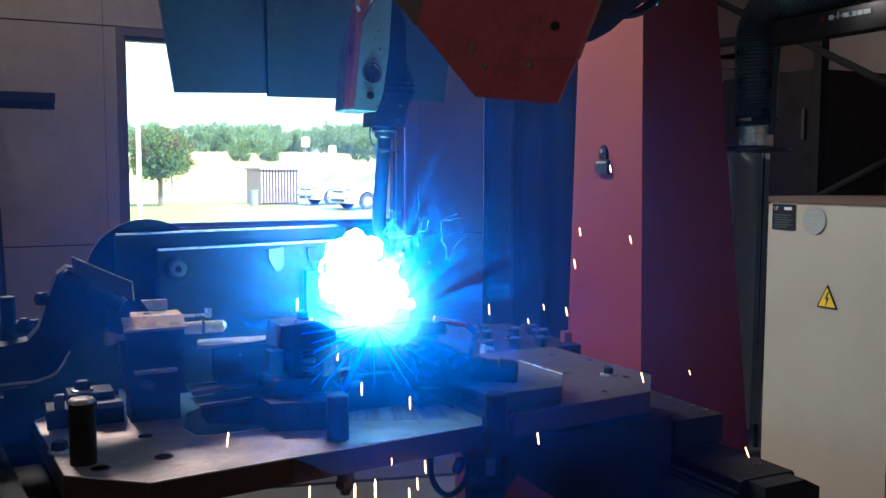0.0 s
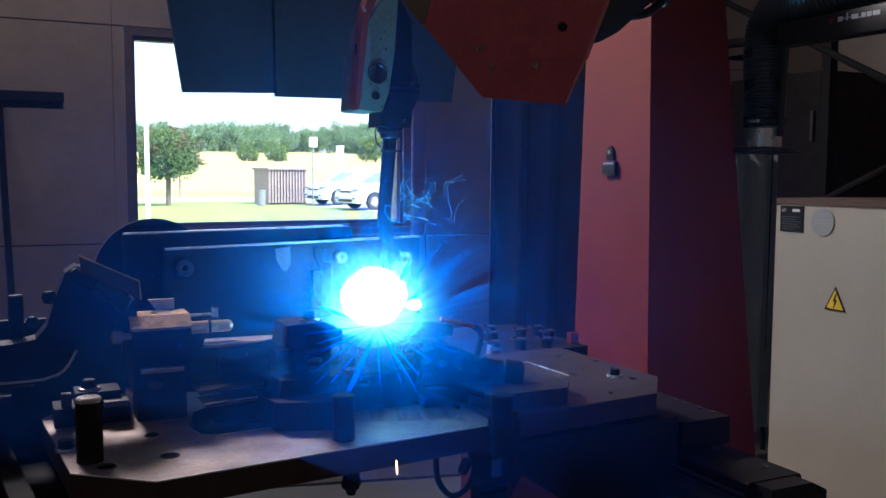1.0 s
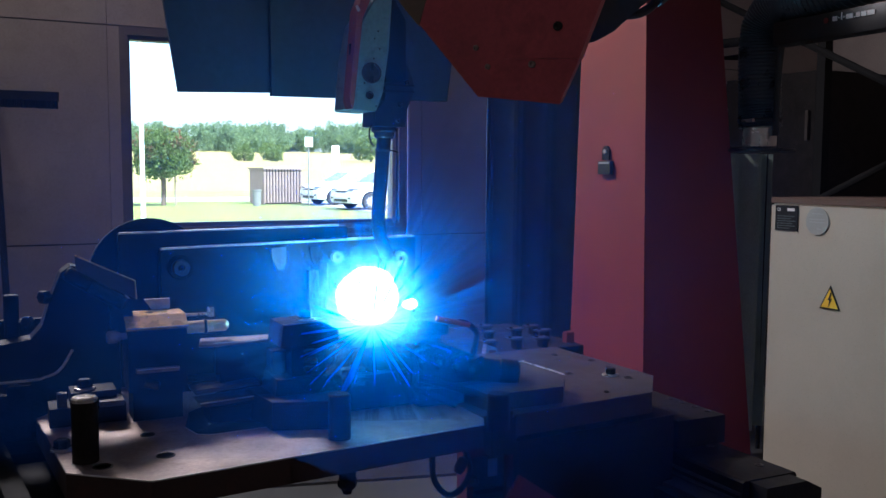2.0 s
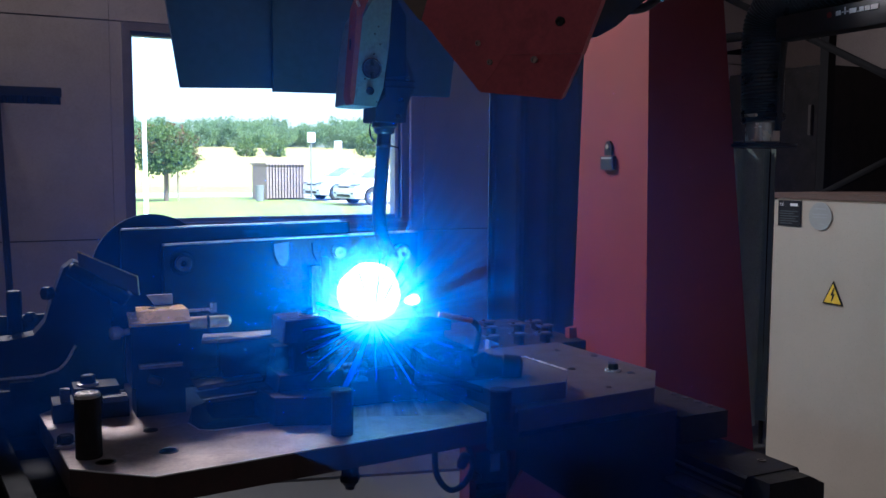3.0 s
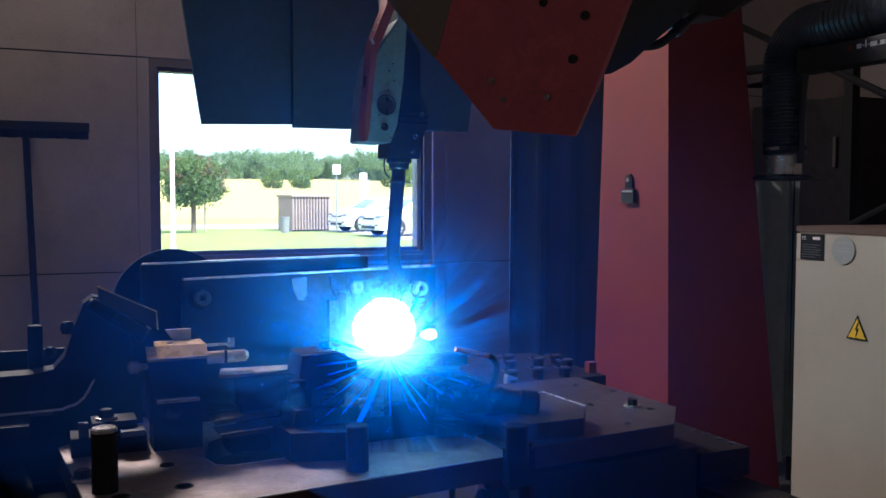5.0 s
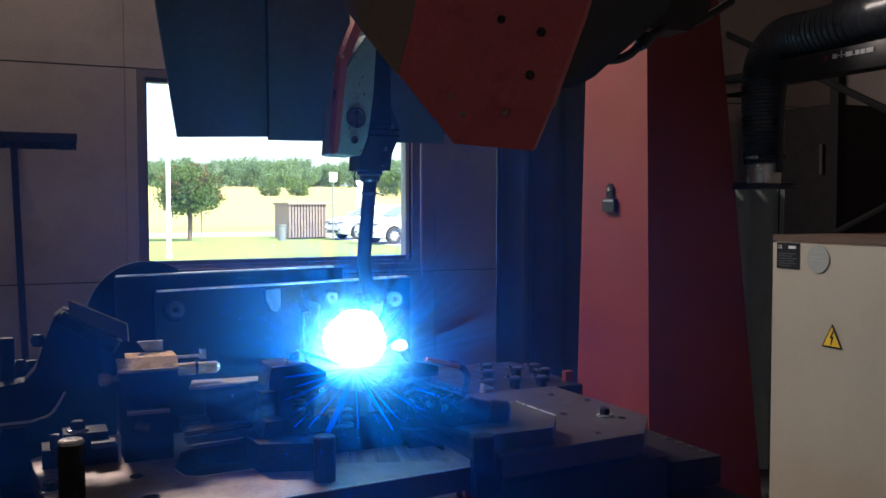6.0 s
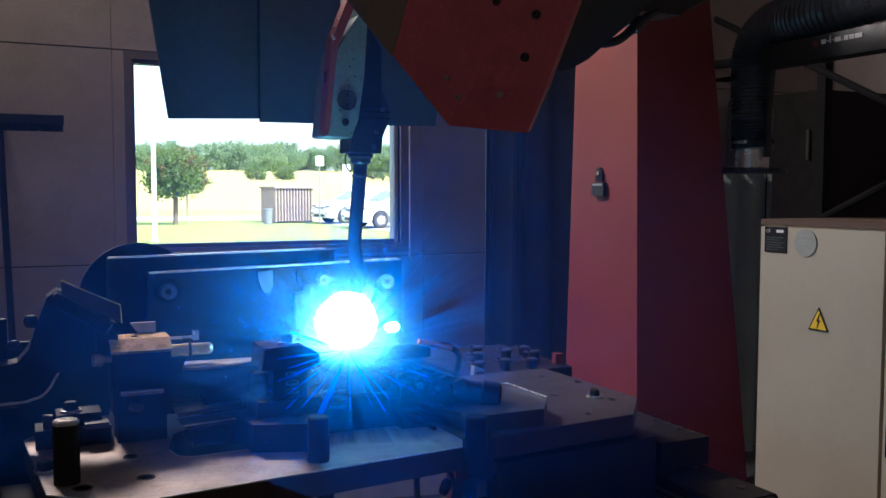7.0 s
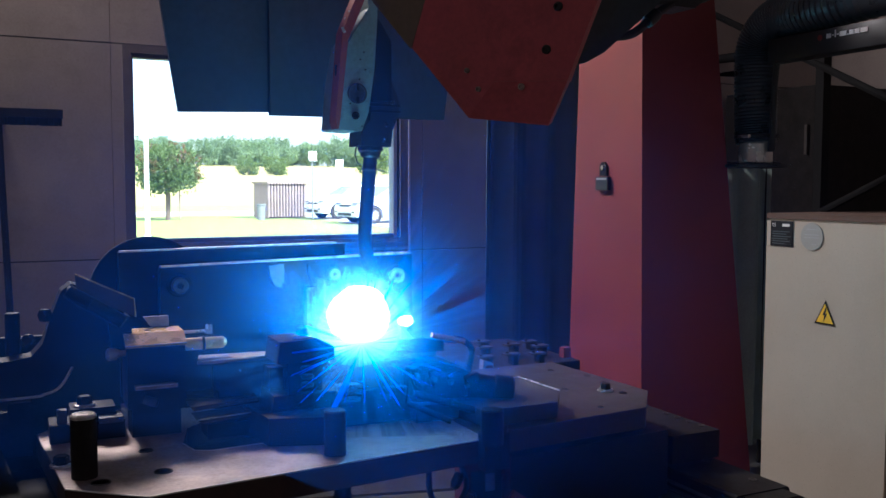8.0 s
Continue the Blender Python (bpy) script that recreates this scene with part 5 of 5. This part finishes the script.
def car(x, y, rz, label):
    """A compact hatchback, nose towards -x of its own space."""
    c = thing("parked_car", x, y, 0, label, "car", "parked cars")
    c.rotation_euler = (0, 0, radians(rz))

    def shell(name, bm, m, parent=c, label="", bevel=0.0):
        bmesh.ops.translate(bm, verts=bm.verts, vec=Vector((x, y, 0)))
        return part(name, bm, m, parent, label, bevel)

    def arch(cx):
        return [(cx + 0.37 * math.cos(a), 0.31 + 0.37 * math.sin(a)) for a in [math.pi * (1 - k / 10) for k in range(11)]]
    lower = [(-2.06, .24), (-2.12, .45), (-2.10, .62), (-1.98, .80), (-1.62, .92), (-1.05, 1.00), (0.4, 1.02), (1.7, 1.02), (2.05, .95), (2.10, .60), (2.06, .26)]
    sill = [(1.67, .24)] + [(px, max(pz, .24)) for px, pz in reversed(arch(1.3))] + [(0.93, .20), (-0.93, .20)] + [(px, max(pz, .24)) for px, pz in reversed(arch(-1.3))] + [(-1.67, .24)]
    shell("body", prism(lower + sill, -0.88, 0.88), M_CARWHITE, bevel=0.05)
    shell("underside", box(-1.75, 1.75, -.70, .70, .22, .60), M_BLACK)
    cabin = prism([(-1.10, .99), (-0.35, 1.42), (0.15, 1.49), (1.15, 1.44), (1.85, 1.0)], -0.82, 0.82)
    for v in cabin.verts:
        v.co.y *= 1 - 0.32 * max(0.0, v.co.z - 0.99)
    shell("cabin", cabin, M_CARWHITE, bevel=0.05)
    screen = prism([(-1.06, 1.03), (-0.40, 1.405), (-0.37, 1.395), (-1.02, 1.02)], -0.68, 0.68)
    for v in screen.verts:
        v.co.x -= 0.022
        v.co.y *= 1 - 0.32 * max(0.0, v.co.z - 0.99)
    shell("windscreen", screen, M_CARGLASS)
    for s in (-1, 1):
        for name, pts in (("side_window", [(-0.84, 1.06), (-0.32, 1.36), (0.22, 1.42), (0.22, 1.06)]), ("rear_window", [(0.30, 1.06), (0.30, 1.42), (1.05, 1.37), (1.45, 1.08)])):
            pane_ = prism(pts, 0.80, 0.832)
            for v in pane_.verts:
                v.co.y *= s * (1 - 0.32 * max(0.0, v.co.z - 0.99))
            shell(name, pane_, M_CARGLASS)
        lamp = prism([(-2.08, .72), (-2.00, .775), (-1.78, .81), (-1.86, .745)], .50, .895)
        for v in lamp.verts:
            v.co.y *= s
            v.co.x -= 0.03 - 0.09 * max(0.0, abs(v.co.y) - 0.7)
        shell("headlight", lamp, M_LAMPGLASS)
        shell("fog_lamp", box(-2.13, -2.0, min(s * .60, s * .80), max(s * .60, s * .80), .40, .47), M_LAMPGLASS, bevel=0.02)
        shell("mirror", box(-0.92, -0.76, min(s * .86, s * 1.04), max(s * .86, s * 1.04), 1.02, 1.14), M_CARWHITE, bevel=0.04)
        for wx in (-1.3, 1.3):
            w = shell("wheel", lathe((wx, s * 0.70, .31), (0, s, 0), [(0, .29), (.02, .31), (.15, .31), (.17, .285), (.172, .215), (.12, .205)], 28), M_RUBBER)
            shell("rim", lathe((wx, s * 0.845, .31), (0, s, 0), [(0, .212), (.025, .212), (.025, .185), (.006, .18), (.006, .05), (.02, .045)], 28), M_STEEL2, w)
            for k in range(9):
                a = k * math.tau / 9
                spoke = rod((wx, s * 0.862, .31), (wx + .19 * math.cos(a), s * 0.866, .31 + .19 * math.sin(a)), 0.02, 0.016, 6)
                shell("spoke", spoke, M_CARWHITE, w)
    shell("grille", box(-2.135, -2.05, -.52, .52, .30, .40), M_BLACK, bevel=0.015)
    shell("upper_grille", box(-2.125, -2.05, -.42, .42, .64, .70), M_BLACK, bevel=0.015)
    shell("plate_bar", box(-2.145, -2.10, -.26, .26, .46, .56), M_POLE)
    return c


car(13.71, 32.45, 7, "white compact car parked on the pale paving")
car(14.1, 37.6, 7, "white car with dark headlights parked behind another")

# ---- arc, glow veils, fume wisps and spatter ----
ARC0 = Vector((0.741, 1.66, 1.132))
arc = thing("welding_arc", ARC0.x, ARC0.y, ARC0.z, "blinding blue white welding arc at the torch tip", "welding arc")
# The ball is as large as the arc's bloom, not the arc.
bm = bmesh.new()
bmesh.ops.create_icosphere(bm, subdivisions=6, radius=0.064)
for v in bm.verts:
    d = v.co.normalized()
    v.co = d * (0.057 + 0.005 * noise.noise(d * 1.4))
    v.co.x *= 1.08
bmesh.ops.translate(bm, verts=bm.verts, vec=ARC0)
part("plasma", bm, M_ARC, arc)
# Glowing drop stands in for the arc's reflection on the fixture.
GLINT = Vector((0.800, 1.60, 1.120))
bead = thing("arc_glint", GLINT.x, GLINT.y, GLINT.z, "glowing stand-in for the arc's glint on the bracket edge", "weld bead")
bm = bmesh.new()
bmesh.ops.create_icosphere(bm, subdivisions=3, radius=0.010)
for v in bm.verts:
    v.co = Vector((v.co.x * 1.6, v.co.y, v.co.z * 0.95)) * (1 + 0.2 * noise.noise(v.co * 160)) + GLINT
part("drop", bm, M_ARC, bead)

# lobes of plasma that flare out of the arc at first and sink back into it
LOBES = []
for r, across, up, depth, rest in ((0.036, -0.058, 0.020, 0.0, 1.3), (0.034, -0.052, 0.074, 0.05, 0.8), (0.027, -0.026, 0.097, 0.07, 0.6), (0.025, 0.004, 0.082, 0.10, 0.7),
                                   (0.036, -0.022, 0.056, 0.04, 1.0), (0.026, 0.034, 0.040, 0.03, 1.2), (0.034, 0.046, 0.006, 0.0, 3.0), (0.020, -0.074, 0.054, 0.02, 0.7)):
    off = (0.896 * across + 0.38 * depth, -0.444 * across + 0.925 * depth, up)
    bm = bmesh.new()
    bmesh.ops.create_icosphere(bm, subdivisions=4, radius=r)
    for v in bm.verts:
        v.co *= 1 + 0.22 * noise.noise(v.co * 45 + Vector(off) * 90) + 0.16 * noise.noise(v.co * 120)
    bmesh.ops.translate(bm, verts=bm.verts, vec=ARC0)
    LOBES.append((part("flare_lobe", bm, M_FLARE if rest < 1.1 else M_ARC, arc), Vector(off), rest))


def fume(name, at, r, density, streaks, bulge, label, tint=(0.10, 0.50, 0.95), back_share=0.4):
    """A thin curved veil before the arc, added for its bloom and glare."""
    bm = bmesh.new()
    rings, seg = 14, 48
    rows = []
    for i in range(rings + 1):
        rad = r * i / rings
        rows.append([bm.verts.new(Vector((rad * math.cos(k * math.tau / seg), bulge * (i / rings) ** 2, rad * math.sin(k * math.tau / seg)))) for k in range(seg)] if i else [bm.verts.new((0, 0, 0))])
    for k in range(seg):
        bm.faces.new((rows[0][0], rows[1][k], rows[1][(k + 1) % seg]))
    for a, b in zip(rows[1:], rows[2:]):
        for k in range(seg):
            bm.faces.new((a[k], b[k], b[(k + 1) % seg], a[(k + 1) % seg]))
    for f in bm.faces:
        f.smooth = True
    me = bpy.data.meshes.new(name)
    bm.to_mesh(me)
    bm.free()
    me.materials.append(fume_material(name, density, r, streaks, tint, back_share))
    ob = new(name, me)
    ob.location = at
    ob.rotation_euler = (0, 0, radians(-22))
    ob.visible_shadow = False
    return tagged(ob, label, "smoke", "welding fume", kind="stuff")


# Added veils stand in for lens bloom, glare and rays round the arc.
GLOW_VEILS = [
    fume("welding_fume", (0.704, 1.556, 1.130), 0.140, 0.66, 0.05, 0.02, "dense white lit welding fume close round the arc", (0.85, 0.95, 1.0), 0.05),
    fume("welding_fume", (0.698, 1.535, 1.118), 0.19, 0.27, 0.2, 0.03, "thin blue lit welding fume round the arc", (0.20, 0.55, 1.0), 0.05),
    fume("welding_fume", (0.592, 1.32, 1.06), 0.95, 0.095, 0.2, 0.05, "wide thin veil of drifting welding fume", (0.03, 0.19, 0.95), 0.08),
    fume("welding_fume", (0.684, 1.495, 1.105), 0.40, 0.27, 1.0, 0.04, "thin blue lit welding fume before the arc", (0.05, 0.30, 0.95), 0.05)]

rw = random.Random(31)
bm = bmesh.new()
for i in range(16):
    p = Vector((rw.uniform(-0.01, 0.14), rw.uniform(-0.03, 0.03), rw.uniform(-0.01, 0.06)))
    ctrl = [p]
    for k in range(5):
        ctrl.append(ctrl[-1] + Vector((rw.uniform(-0.022, 0.03), rw.uniform(-0.01, 0.01), rw.uniform(-0.008, 0.026))))
    tube(curve_pts(ctrl, 25), 0.0011, 5, bm)
me = bpy.data.meshes.new("fume_wisps")
bm.to_mesh(me)
bm.free()
me.materials.append(fume_material("fume_wisps", 0.5, 0.45, 0.2, (0.45, 0.75, 0.95), 0.5))
wisps = new("fume_wisps", me)
tagged(wisps, "thin curled wisps of fume rising beside the torch", "smoke", "welding fume", kind="stuff")
WISP0 = Vector((0.80, 1.70, 1.19))
wisps.location = WISP0

SPARKS = []


def spark(p, v, t0, size):
    """One glowing drop of spatter on its way from the arc: (place, speed) at time t0."""
    v = Vector(v)
    bm = lathe(p, v.normalized(), [(0, size * .03), (size * .2, size * .055), (size * .8, size * .05), (size, size * .02)], 6)
    s = part("spark", bm, M_SPARK)
    tagged(s, "glowing orange spatter drop flying off the weld", "spark", "sparks")
    SPARKS.append((s, Vector(s.location), v, t0))


rs = random.Random(8)
FLIGHT = [(1.492, 1.90, 1.391, 1), (1.333, 1.80, 1.242, 1), (1.480, 1.80, 1.219, 1), (1.250, 1.70, 1.179, 1), (1.229, 1.70, 1.073, 1), (1.069, 1.60, 1.074, 0),
          (0.977, 1.60, 1.108, 1), (1.106, 1.60, 1.100, 0), (0.608, 1.35, 1.040, 1), (0.691, 1.35, 1.008, 1), (0.385, 1.30, 1.001, 1), (0.936, 1.35, 0.917, 1),
          (1.326, 1.25, 0.866, 1), (0.599, 1.36, 0.874, 2), (0.634, 1.36, 0.876, 2), (0.723, 1.36, 0.894, 1), (1.365, 1.45, 0.967, 0)]
FLIGHT += [(0.709, 1.36, 0.867, 1), (0.663, 1.36, 0.907, 0), (0.524, 1.36, 0.882, 1), (0.694, 1.36, 0.852, 1), (0.586, 1.40, 1.079, 0), (1.202, 1.40, 0.988, 1), (0.551, 1.50, 1.158, 1)]
for x, y, z, s in FLIGHT:
    away = (Vector((x, y, 0)) - Vector((ARC0.x, ARC0.y, 0))) * 0.9
    spark((x, y, z), (away.x, away.y, -1.6 - rs.uniform(0, 1.2)), 0.0, (0.012, 0.021, 0.032)[s])
for x, y, z, t0 in ((0.636, 1.30, 0.925, 1.0), (0.62, 1.30, 0.90, 1.5), (0.491, 1.30, 0.907, 3.5), (0.60, 1.32, 0.88, 0.6)):
    away = (Vector((x, y, 0)) - Vector((ARC0.x, ARC0.y, 0))) / 0.3
    spark((x, y, z), (away.x, away.y, -2.2), t0, 0.022)


def motions():
    """The wrist, torch and arc travel slowly along the seam; spatter flies off and drops to the floor."""
    seam = [(t, pose(-0.0038 * t, 0, -0.0003 * t)) for t in (0, 2, 4, 6, 8)]
    walk(wrist, seam)
    walk(arc, [(t, pose(ARC0.x - 0.0018 * t, ARC0.y, ARC0.z - 0.0005 * t)) for t in (0, 2, 4, 6, 8)])
    for veil in GLOW_VEILS:
        at = Vector(veil.location)
        walk(veil, [(t, pose(at.x - 0.0018 * t, at.y, at.z - 0.0005 * t, 0, 0, -22)) for t in (0, 2, 4, 6, 8)])
    for lobe, off, rest in LOBES:
        walk(lobe, [(rest * k, Matrix.Translation(off * (1 - k) ** 0.8)) for k in (0, 0.3, 0.6, 1)] + [(8, Matrix.Identity(4))])
    walk(wisps, [(t, pose(WISP0.x + 0.02 * t, WISP0.y + 0.02 * t, WISP0.z + h, 0, 0, 12 * t)) for t, h in ((0, 0), (0.9, 0.05), (1.45, 0.42), (2.2, 0.95), (4, 1.6), (8, 2.6))])
    for s, p, v, t0 in SPARKS:
        rows = []
        if t0 > 0:
            start = ARC0 - Vector((0.0018 * t0, 0, 0))
            rows += [(0.0, Matrix.Translation(start)), (t0 - 0.3, Matrix.Translation(start)), (t0 - 0.15, Matrix.Translation(start.lerp(p, 0.5) + Vector((0, 0, 0.09))))]
        for k in range(9):
            dt = k / 15
            q = p + v * dt + Vector((0, 0, -4.9 * dt * dt))
            rows.append((t0 + dt, Matrix.Translation((q.x, q.y, max(q.z, 0.006)))))
        rows.append((8.0, rows[-1][1]))
        walk(s, rows)


motions()
